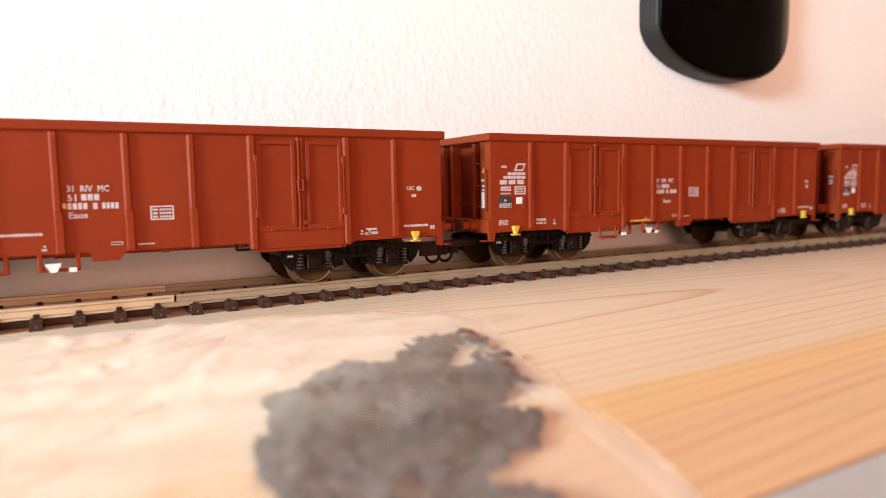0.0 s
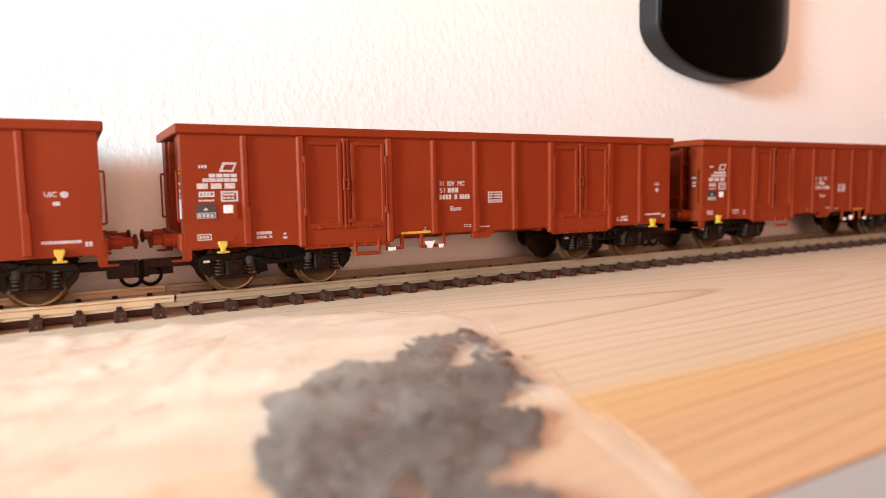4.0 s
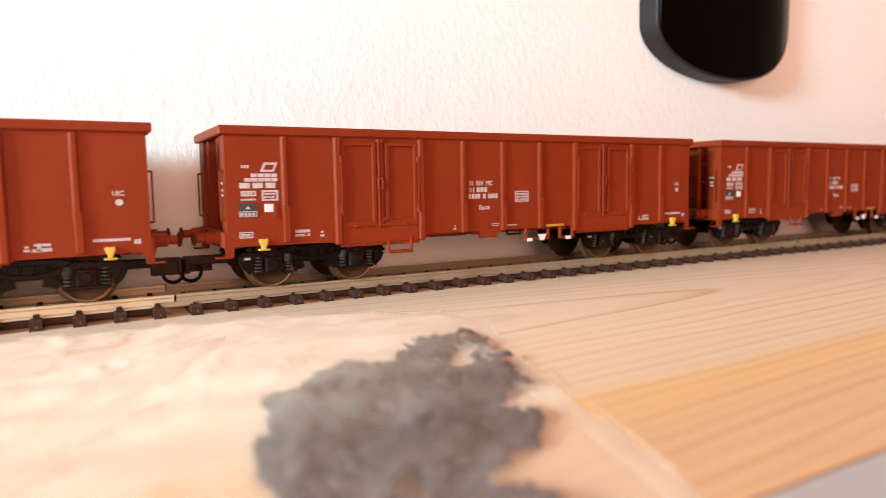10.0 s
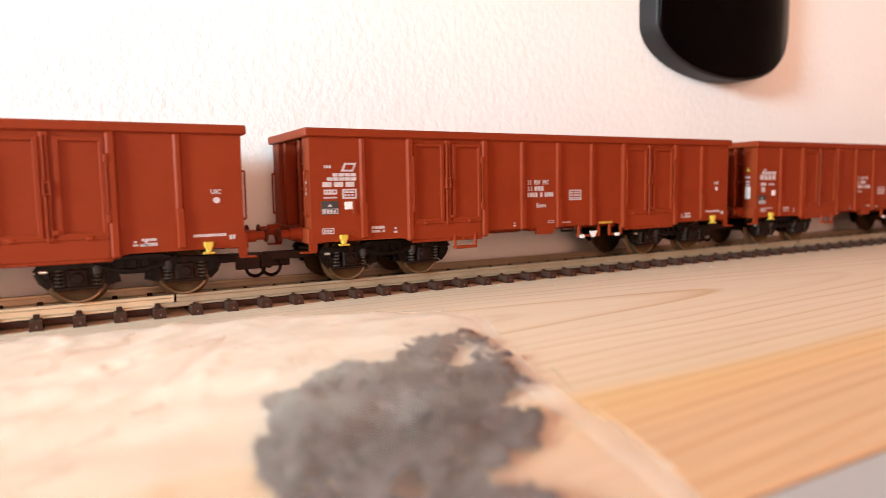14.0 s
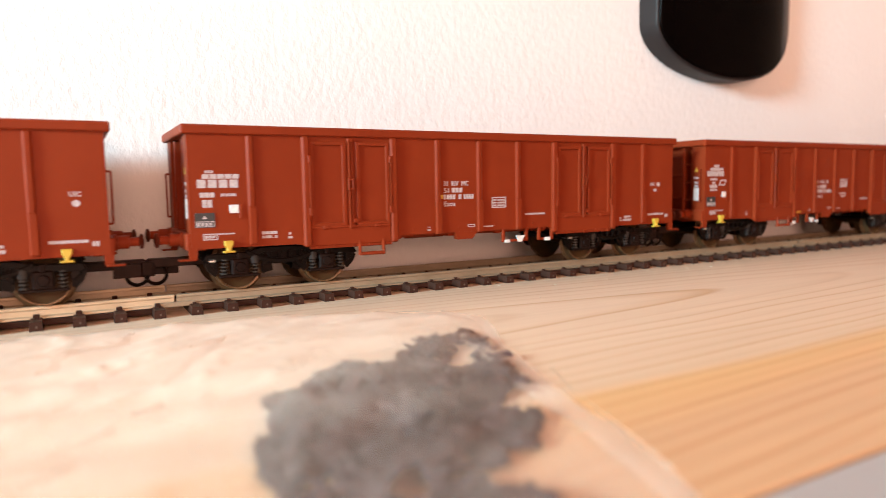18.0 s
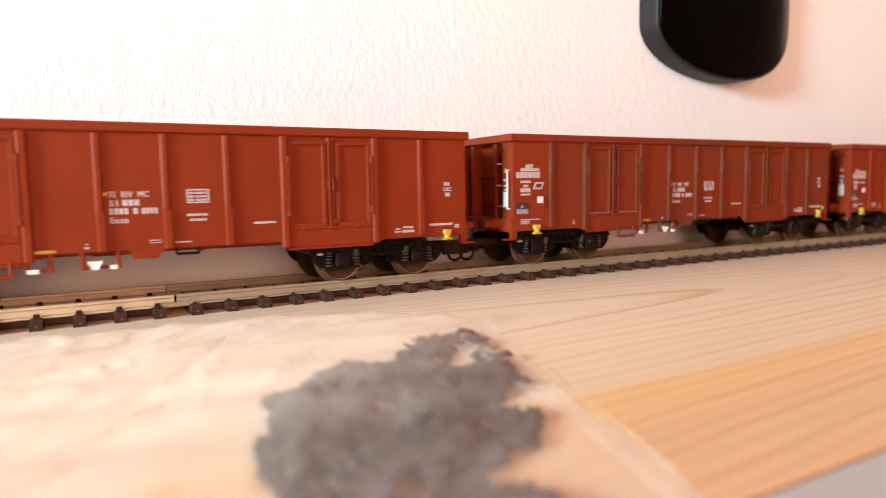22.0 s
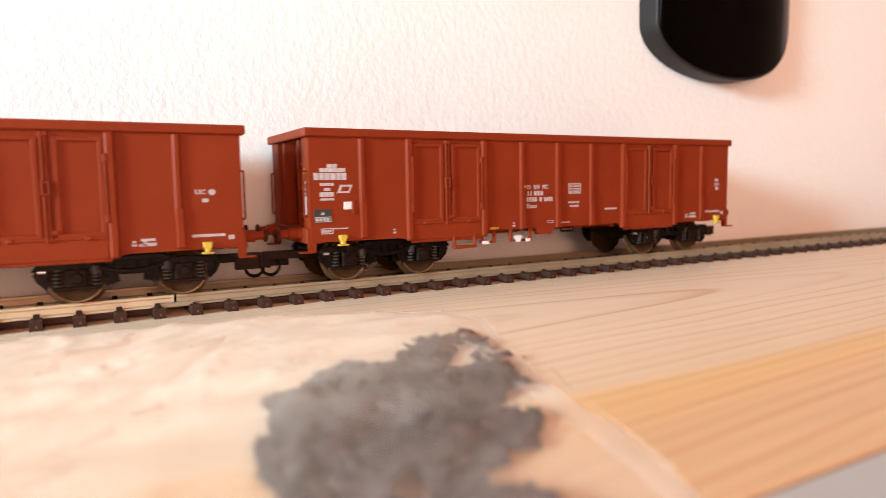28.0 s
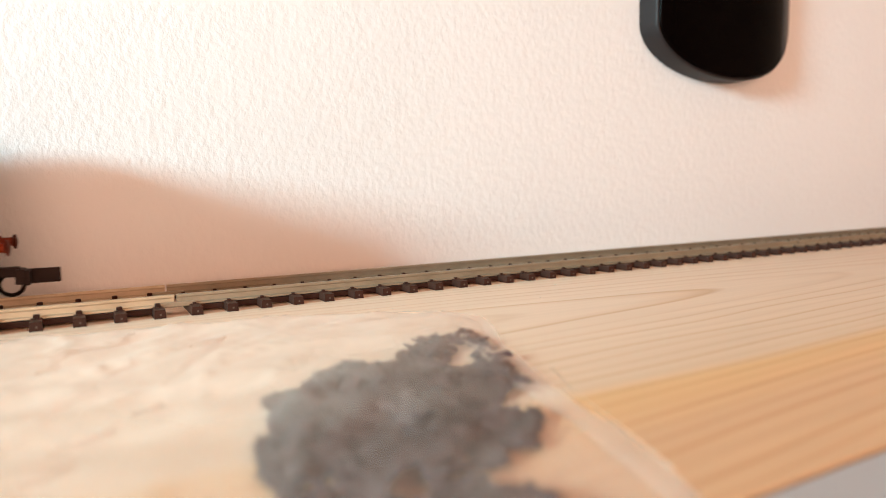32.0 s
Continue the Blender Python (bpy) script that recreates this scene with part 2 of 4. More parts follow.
SHEET_TONES = [(0.55, (0.184, 0.0235, 0.0066)), (0.80, (0.166, 0.0255, 0.0086)), (1.02, (0.134, 0.0300, 0.0150))]
POST_TONES = [(0.50, (0.142, 0.0210, 0.0074)), (0.78, (0.122, 0.0260, 0.0125)), (1.02, (0.130, 0.052, 0.034))]
PAINT_OLD = weathered_paint("weathered_red_paint", POST_TONES)
PAINT_OLD_SHEET = weathered_paint("weathered_red_sheet", SHEET_TONES, 13.2)
PAINT_OLD_DOOR = weathered_paint("weathered_red_door", SHEET_TONES)
PLASTER = wall_plaster()
PINE = pine()
FILM = film_plastic("clear_polythene", 0.13, 0.46)
# pink tint holds the shade along the creases
CREASE_SHADE = film_plastic("polythene_crease_shade", 0.15, 0.15, (0.74, 0.44, 0.35))
# extra haze paints the white highlight along the welded edges and the fold
SEAM = film_plastic("polythene_seam", 0.34, 0.38)


# ---------------------------------------------------------------- mesh helpers, all in millimetres
def cube(bm, x0, x1, y0, y1, z0, z1, bev=0.0):
    vs = [bm.verts.new((x * MM, y * MM, z * MM)) for x in (x0, x1) for y in (y0, y1) for z in (z0, z1)]
    fs = [bm.faces.new([vs[i] for i in q]) for q in ((0, 1, 3, 2), (4, 6, 7, 5), (0, 4, 5, 1), (2, 3, 7, 6), (0, 2, 6, 4), (1, 5, 7, 3))]
    if bev:
        es = list({e for f in fs for e in f.edges})
        bmesh.ops.bevel(bm, geom=es, offset=bev * MM, segments=1, affect="EDGES", profile=0.5)
    return bm


def slab(bm, pts, y0, y1):
    """A plate with the outline pts (x, z), between y0 and y1."""
    a = [bm.verts.new((x * MM, y0 * MM, z * MM)) for x, z in pts]
    b = [bm.verts.new((x * MM, y1 * MM, z * MM)) for x, z in pts]
    bm.faces.new(a)
    bm.faces.new(b[::-1])
    n = len(pts)
    for i in range(n):
        bm.faces.new((a[(i + 1) % n], a[i], b[i], b[(i + 1) % n]))
    bmesh.ops.recalc_face_normals(bm, faces=bm.faces)
    return bm


def rod(bm, p0, p1, r0, r1=None, n=16):
    """A round bar from p0 to p1."""
    a, b = Vector(p0) * MM, Vector(p1) * MM
    d = b - a
    m = Matrix.Translation((a + b) / 2) @ d.to_track_quat("Z", "Y").to_matrix().to_4x4()
    bmesh.ops.create_cone(bm, cap_ends=True, segments=n, radius1=r0 * MM, radius2=(r0 if r1 is None else r1) * MM, depth=d.length, matrix=m)
    return bm


def wire(bm, pts, r, n=6):
    for a, b in zip(pts[:-1], pts[1:]):
        rod(bm, a, b, r, n=n)
    return bm


def ring(bm, c, axis, big, small, n=20, k=8):
    """A round ring about c; axis is 'x', 'y' or 'z'."""
    ix = {"x": (1, 2, 0), "y": (0, 2, 1), "z": (0, 1, 2)}[axis]
    rows = []
    for i in range(n):
        a = 2 * math.pi * i / n
        row = []
        for j in range(k):
            b = 2 * math.pi * j / k
            v = [0, 0, 0]
            v[ix[0]] = c[ix[0]] + (big + small * math.cos(b)) * math.cos(a)
            v[ix[1]] = c[ix[1]] + (big + small * math.cos(b)) * math.sin(a)
            v[ix[2]] = c[ix[2]] + small * math.sin(b)
            row.append(bm.verts.new([q * MM for q in v]))
        rows.append(row)
    for i in range(n):
        for j in range(k):
            bm.faces.new((rows[i][j], rows[(i + 1) % n][j], rows[(i + 1) % n][(j + 1) % k], rows[i][(j + 1) % k]))
    bmesh.ops.recalc_face_normals(bm, faces=bm.faces)
    return bm


def turned(bm, prof, n=28, axis="y"):
    """A body of revolution about the y axis; prof is a list of (radius, y)."""
    rows = []
    for r, y in prof:
        rows.append([bm.verts.new((r * MM * math.cos(2 * math.pi * i / n), y * MM, r * MM * math.sin(2 * math.pi * i / n))) for i in range(n)])
    for a, b in zip(rows[:-1], rows[1:]):
        for i in range(n):
            bm.faces.new((a[i], a[(i + 1) % n], b[(i + 1) % n], b[i]))
    bm.faces.new(rows[0])
    bm.faces.new(rows[-1])
    bmesh.ops.recalc_face_normals(bm, faces=bm.faces)
    return bm


def finish(name, bm, mats, smooth=False):
    me = bpy.data.meshes.new(name)
    bm.to_mesh(me)
    bm.free()
    for m in mats if isinstance(mats, (list, tuple)) else [mats]:
        me.materials.append(m)
    if smooth:
        me.shade_smooth()
        me.set_sharp_from_angle(angle=radians(40))
    return me


PRINTS = ("load_table", "running_number", "weight_grid", "brake_table", "revision_mark", "load_mark", "owner_mark", "figures", "end_mark", "lifting_mark", "approval_mark", "brake_mark")


def part(name, bm, mats, parent, label="", smooth=False, at=None, stretch=False):
    """One mesh object under a thing or a part. bm: a bmesh, or a mesh to share."""
    if stretch:
        bmesh.ops.scale(bm, vec=(STRETCH, 1, 1), verts=bm.verts)
    me = bm if isinstance(bm, bpy.types.Mesh) else finish(name, bm, mats, smooth)
    ob = new(name, me)
    ob.parent = parent
    if at is not None:
        ob.matrix_basis = at
    return tagged(ob, label, kind="stuff" if name in PRINTS else "")


def thing(name, label, category, group="", kind="", at=None):
    ob = new(name)
    ob.empty_display_size = 0.01
    if at is not None:
        ob.matrix_basis = at
    return tagged(ob, label, category, group, kind)


def solid(name, bm, mats, label, category, kind="", smooth=False):
    return tagged(new(name, finish(name, bm, mats, smooth)), label, category, "", kind)


def mmpose(x, y, z, rx=0, ry=0, rz=0):
    return pose(x * MM, y * MM, z * MM, rx, ry, rz)


B = bmesh.new


# ---------------------------------------------------------------- room
X0, X1, Y0, Z0, Z1 = ROOM_X0 * 1000, 1900.0, ROOM_Y0 * 1000, -760.0, 1500.0
solid("wall_back", cube(B(), X0, X1, WALL_Y, WALL_Y + 120, Z0, Z1), PLASTER, "white painted wall with a rough stippled plaster finish", "wall", "structure")
solid("floor", cube(B(), X0, X1, Y0, WALL_Y, Z0 - 60, Z0), FLOORM, "beige floor far below the board", "floor", "structure")
# ceiling and the three walls below are unseen, added to bounce warm light
solid("ceiling", cube(B(), X0, X1, Y0, WALL_Y, Z1, Z1 + 60), ROOMWALL, "plain tan ceiling, unseen, added to warm the bounced light", "ceiling", "structure")
solid("wall_right", cube(B(), X1, X1 + 120, Y0, WALL_Y + 120, Z0, Z1), ROOMWALL, "plain tan wall, unseen, added to warm the bounced light", "wall", "structure")
# unseen front wall, opened only to let the added fill light in
vx0, vx1 = (FILL_X - FILL_W / 2) * 1000, (FILL_X + FILL_W / 2) * 1000
vz0, vz1 = (FILL_Z - FILL_H / 2) * 1000, (FILL_Z + FILL_H / 2) * 1000
bm = B()
cube(bm, X0, vx0, Y0 - 120, Y0, Z0, Z1)
cube(bm, vx1, X1, Y0 - 120, Y0, Z0, Z1)
cube(bm, vx0, vx1, Y0 - 120, Y0, Z0, vz0)
cube(bm, vx0, vx1, Y0 - 120, Y0, vz1, Z1)
solid("wall_front", bm, ROOMWALL, "plain tan wall, unseen, with an opening for the fill light", "wall", "structure")
solid("wall_left", cube(B(), X0 - 120, X0, Y0 - 120, WALL_Y + 120, Z0, Z1), ROOMWALL, "plain tan wall, unseen, added to warm the bounced light", "wall", "structure")

# grey desk against which the board is laid
solid("desk", cube(B(), -1740.0, 1880.0, -820.0, -132.3, -31, -0.35, 0.15), LAMINATE, "light grey laminate desk butted against the board", "desk")
# pine board on which the track lies
BX0, BX1, BY0 = -1740.0, 1880.0, -132.0
board = solid("pine_board", cube(B(), BX0, BX1, BY0, WALL_Y - 0.2, -18, 0, 0.3), PINE, "pale knot-free pine board with orange growth rings", "board")


# ---------------------------------------------------------------- black object on the wall
def wall_cover():
    ob = thing("wall_cover", "rounded black plastic cover with glossy face fixed to white wall", "wall cover", at=mmpose(240.4, WALL_Y, 69.2))
    half, top, steps = 44.7, 120.0, 44

    def shell(inset, deep, back):
        """Upright plate with a bowed lower end; its face curves back towards the wall on one side."""
        w, bm, rows = half - inset, B(), []
        for i in range(steps + 1):
            x = -w * math.cos(math.pi * i / steps)
            shoulder = 20 if x < 0 else 28
            low = shoulder - (shoulder - inset) * math.sqrt(max(0.0, 1 - (x / w) ** 2))
            s = max(0.0, (x - 8) / (w - 8))
            y = -deep + 6.6 * s ** 2.4
            rows.append([bm.verts.new((x * MM, q * MM, z * MM)) for q, z in ((y, low), (y, top), (back, top), (back, low))])
        for p, q in zip(rows[:-1], rows[1:]):
            for k in range(4):
                bm.faces.new((p[k], q[k], q[(k + 1) % 4], p[(k + 1) % 4]))
        bm.faces.new(rows[0])
        bm.faces.new(rows[-1][::-1])
        bmesh.ops.recalc_face_normals(bm, faces=bm.faces)
        edge = [e for p, q in zip(rows[:-1], rows[1:]) for e in p[0].link_edges if e.other_vert(p[0]) is q[0]]
        edge += [e for r in (rows[0], rows[-1]) for e in r[0].link_edges if e.other_vert(r[0]) is r[1]]
        bmesh.ops.bevel(bm, geom=edge, offset=0.8 * MM, segments=3, affect="EDGES", profile=0.55)
        return bm

    part("rim", shell(0.0, 9.0, 0.0), RIMGREY, ob, "matte dark grey rim", smooth=True)
    part("face", shell(0.9, 10.0, -2.2), GLOSS, ob, "glossy black face", smooth=True)


wall_cover()


# ---------------------------------------------------------------- desk lamp body, added out of view around the main light
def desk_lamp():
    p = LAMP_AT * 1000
    ob = thing("desk_lamp", "unseen desk lamp added around the main light, flat square head", "lamp", at=mmpose(p.x - 60, -75, 0))
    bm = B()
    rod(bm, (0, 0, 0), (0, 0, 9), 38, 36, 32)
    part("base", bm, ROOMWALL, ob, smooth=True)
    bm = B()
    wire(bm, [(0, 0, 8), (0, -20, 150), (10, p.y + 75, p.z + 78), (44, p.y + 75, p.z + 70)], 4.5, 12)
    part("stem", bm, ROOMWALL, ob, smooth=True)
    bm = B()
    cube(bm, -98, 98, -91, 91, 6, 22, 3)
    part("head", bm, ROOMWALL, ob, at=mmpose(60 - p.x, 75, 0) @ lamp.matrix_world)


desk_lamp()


# ---------------------------------------------------------------- wagon
POSTS = [13.42, 26.2, 48.85, 61.63, 74.42, 87.21, 99.99, 122.64, 135.43]


def mirrored(x):
    return LEN - x


def lower_edge():
    pts = [(0.0, 10.5), (23.6, 10.4), (25.4, 10.0), (27.9, 9.0), (46.9, 9.0), (48.7, 9.9), (50.7, 11.2)]
    return pts + [(mirrored(x), z) for x, z in reversed(pts)]


def side(w, sgn):
    """One long side, with sheet, posts and the two double doors. sgn -1: the side towards the front of the board."""
    turn = mmpose(0, 0, 0) if sgn < 0 else mmpose(LEN, 0, 0, 0, 0, 180)
    sheet = slab(B(), lower_edge() + [(LEN - 0.0, 35.9), (0.0, 35.9)], -HALF + 0.64, -HALF + 1.55)
    part("side_wall", sheet, PAINT, w, at=turn)
    # upper post, with a broader foot
    bm = B()
    cube(bm, -0.85, 0.85, -HALF, -HALF + 1.3, 17.5, 35.7, 0.45)
    foot = [(-0.75, 19.6), (0.75, 19.6), (1.0, 18.8), (1.0, 11.0), (-0.75, 11.0)]
    slab(bm, foot, -HALF - 0.15, -HALF + 1.2)
    es = [e for e in bm.edges if all(v.co.y < (-HALF - 0.14) * MM for v in e.verts)]
    bmesh.ops.bevel(bm, geom=es, offset=0.3 * MM, segments=2, affect="EDGES", profile=0.5)
    post = finish("side_post", bm, PAINT)
    jamb = finish("side_post", cube(B(), -0.95, 0.95, -HALF - 0.28, -HALF + 1.3, 9.6, 35.7, 0.42), PAINT)
    for x in POSTS:
        part("side_post", jamb if x in (26.2, 122.64, 48.85, 99.99) else post, None, w, at=turn @ mmpose(x, 0, 0))
    # door leaf, shared by all four
    bm = B()
    cube(bm, 0, 9.0, -HALF + 0.50, -HALF + 0.9, 14.3, 34.5, 0.1)
    for q in ((0, 1.0, 14.3, 34.5), (8.0, 9.0, 14.3, 34.5), (0.9, 8.1, 33.6, 34.5), (0.9, 8.1, 14.3, 15.2)):
        cube(bm, q[0], q[1], -HALF + 0.02, -HALF + 0.7, q[2], q[3], 0.12)
    leaf = finish("door_leaf", bm, PAINT)
    bm = B()
    cube(bm, -0.75, 0.75, -HALF + 0.22, -HALF + 0.8, 13.6, 35.2, 0.15)
    rod(bm, (0.38, -HALF + 0.05, 14.4), (0.38, -HALF + 0.05, 35.0), 0.26, n=8)
    rod(bm, (-0.38, -HALF - 0.08, 13.6), (-0.38, -HALF - 0.08, 35.3), 0.28, n=8)
    cube(bm, -0.85, 0.85, -HALF - 0.3, -HALF + 0.6, 34.4, 35.4, 0.2)
    bar = finish("lock_bar", bm, PAINT)
    bm = B()
    cube(bm, -0.8, 0.6, -HALF - 0.55, -HALF + 0.3, 22.9, 23.4, 0.12)
    cube(bm, -0.8, 0.6, -HALF - 0.55, -HALF + 0.3, 25.2, 25.7, 0.12)
    cube(bm, -0.85, -0.4, -HALF - 0.6, -HALF + 0.3, 22.8, 25.8, 0.12)
    cube(bm, 0.3, 0.65, -HALF - 0.6, -HALF + 0.3, 22.8, 25.8, 0.12)
    cube(bm, -0.5, 0.1, -HALF - 0.3, -HALF + 0.3, 13.4, 14.9, 0.2)
    cube(bm, 0.4, 1.8, -HALF - 0.25, -HALF + 0.4, 14.9, 16.0, 0.2)
    latch = finish("latch", bm, PAINT)
    bm = B()
    cube(bm, 0, 20.6, -HALF + 0.2, -HALF + 0.9, 9.7, 14.2, 0.15)
    cube(bm, 0, 20.6, -HALF - 0.05, -HALF + 0.6, 13.8, 14.4, 0.12)
    for x in (3.5, 10.2, 17.0):
        cube(bm, x - 0.7, x + 0.7, -HALF - 0.2, -HALF + 0.4, 13.6, 14.6, 0.2)
    cube(bm, -0.4, 21.0, -HALF + 0.35, -HALF + 1.0, 9.0, 9.8, 0.12)
    for x in (1.2, 5.7, 10.3, 14.9, 19.4):
        cube(bm, x - 0.25, x + 0.25, -HALF + 0.1, -HALF + 0.6, 9.1, 9.8)
    flap = finish("lower_flap", bm, PAINT)
    bm = B()
    for z in (18.0, 30.3):
        cube(bm, -0.45, 0.45, -HALF - 0.4, -HALF + 0.6, z - 0.9, z + 0.9, 0.15)
    rod(bm, (0, -HALF - 0.2, 17), (0, -HALF - 0.2, 31), 0.2, n=6)
    hinge = finish("hinge", bm, PAINT)
    for x in (27.2, 101.0):
        for k, o in enumerate((0.0, 11.5)):
            lf = part("door_leaf", leaf, None, w, at=turn @ mmpose(x + o, 0.08, 0))
            part("hinge", hinge, None, lf, at=mmpose(-0.15 if k == 0 else 9.15, -0.1, 0))
        b = part("lock_bar", bar, None, w, at=turn @ mmpose(x + 10.1, 0.12, 0))
        part("latch", latch, None, b)
        part("lower_flap", flap, None, w, at=turn @ mmpose(x - 0.05, 0.07, 0))
    # bolts along the lower edge
    bolt = finish("bolt", rod(B(), (0, -HALF + 0.4, 12.6), (0, -HALF + 0.9, 12.6), 0.32, n=8), PAINT)
    for x in (10.5, 18.0, 54.5, 58.5, 68.0, 79.5, 92.5, 127.5, 138.5):
        part("bolt", bolt, None, w, at=turn @ mmpose(x, 0.08, 0))


def wagon_end(w, sgn):
    """One end wall; built for the low-x end and turned for the other."""
    turn = mmpose(0, 0, 0) if sgn < 0 else mmpose(LEN, 0, 0, 0, 0, 180)
    part("end_wall", cube(B(), 3.5, 4.3, -HALF + 1.0, HALF - 1.0, 11.0, 36.0), PAINT, w, at=turn)
    bm = B()
    cube(bm, 0.02, 3.6, -2.7, 2.7, 11.0, 35.7, 0.1)
    corner = finish("corner_post", bm, PAINT)
    part("corner_post", corner, None, w, at=turn @ mmpose(0, -HALF + 3.4, 0))
    part("corner_post", corner, None, w, at=turn @ mmpose(0, HALF - 3.4, 0))
    rib = finish("end_rib", cube(B(), 0.3, 3.6, -0.7, 0.7, 11.0, 35.7, 0.3), PAINT)
    for y in (-6.2, 6.2):
        part("end_rib", rib, None, w, at=turn @ mmpose(0, y, 0))
    cross = finish("end_crossbar", cube(B(), 2.9, 3.6, -12.6, 12.6, -0.3, 0.3, 0.1), PAINT)
    for z in (18.0, 26.0):
        part("end_crossbar", cross, None, w, at=turn @ mmpose(0, 0, z))
    bm = B()
    cube(bm, -0.9, 3.6, -15.6, 15.6, 10.2, 13.9, 0.25)
    part("buffer_beam", bm, PAINT, w, at=turn)
    rung = finish("ladder_rung", rod(B(), (0.9, -10.5, 0), (0.9, -6.8, 0), 0.26, n=8), PAINT)
    for z in (17.4, 23.4, 29.6):
        part("ladder_rung", rung, None, w, at=turn @ mmpose(0, 0, z))
    # steps below the corners
    bm = B()
    slab(bm, [(-0.6, 10.6), (1.4, 10.6), (1.2, 8.2), (-0.5, 8.2)], -15.9, -14.9)
    cube(bm, -2.6, 1.0, -16.2, -14.0, 8.0, 8.4, 0.1)
    step = finish("corner_step", bm, PAINT)
    for y in (0, 30.6):
        part("corner_step", step, None, w, at=turn @ mmpose(0, y, 0))
    # stand-off grab rails
    bm = B()
    wire(bm, [(0.3, 0, 16.8), (-0.85, 0, 16.8), (-0.85, 0, 27.6), (0.3, 0, 27.6)], 0.24)
    rail = finish("grab_rail", bm, PAINT)
    for y in (-14.4, 14.4):
        part("grab_rail", rail, None, w, at=turn @ mmpose(0, y, 0))
    # buffers
    bm = B()
    turned(bm, [(1.75, 0.0), (1.75, -0.7), (1.45, -0.8), (1.45, -3.0), (1.0, -3.1), (1.0, -5.2)], 20)
    shank = finish("buffer_shank", bm, PAINT, True)
    bm = B()
    turned(bm, [(0.9, -5.0), (1.55, -5.2), (1.7, -5.5), (1.55, -5.8), (0.4, -6.1)], 24)
    head = finish("buffer_head", bm, BUFFER, True)
    for y in (-10.0, 10.0):
        s = part("buffer", shank, None, w, at=turn @ mmpose(-0.8, y, 12.5, 0, 0, -90))
        part("buffer_head", head, None, s, "dark red-brown buffer head")
    # coupler: swinging bar with a tall flat head and a hanging hoop
    bm = B()
    cube(bm, -7.6, 8.0, -1.6, 1.6, 5.6, 7.6, 0.2)
    cube(bm, -8.6, -6.6, -2.6, 2.6, 4.0, 7.2, 0.2)
    cube(bm, -15.0, -8.2, -2.4, -1.1, 3.7, 6.9, 0.15)
    cube(bm, -9.4, -8.2, -2.4, 2.4, 3.7, 6.9, 0.15)
    cp = part("coupler", bm, GREYDARK, w, "dark brown plastic coupler", at=turn)
    bm = B()
    ring(bm, (-5.8, 0, 3.9), "y", 2.3, 0.42, 22, 8)
    part("coupler_hoop", bm, DARK, cp)


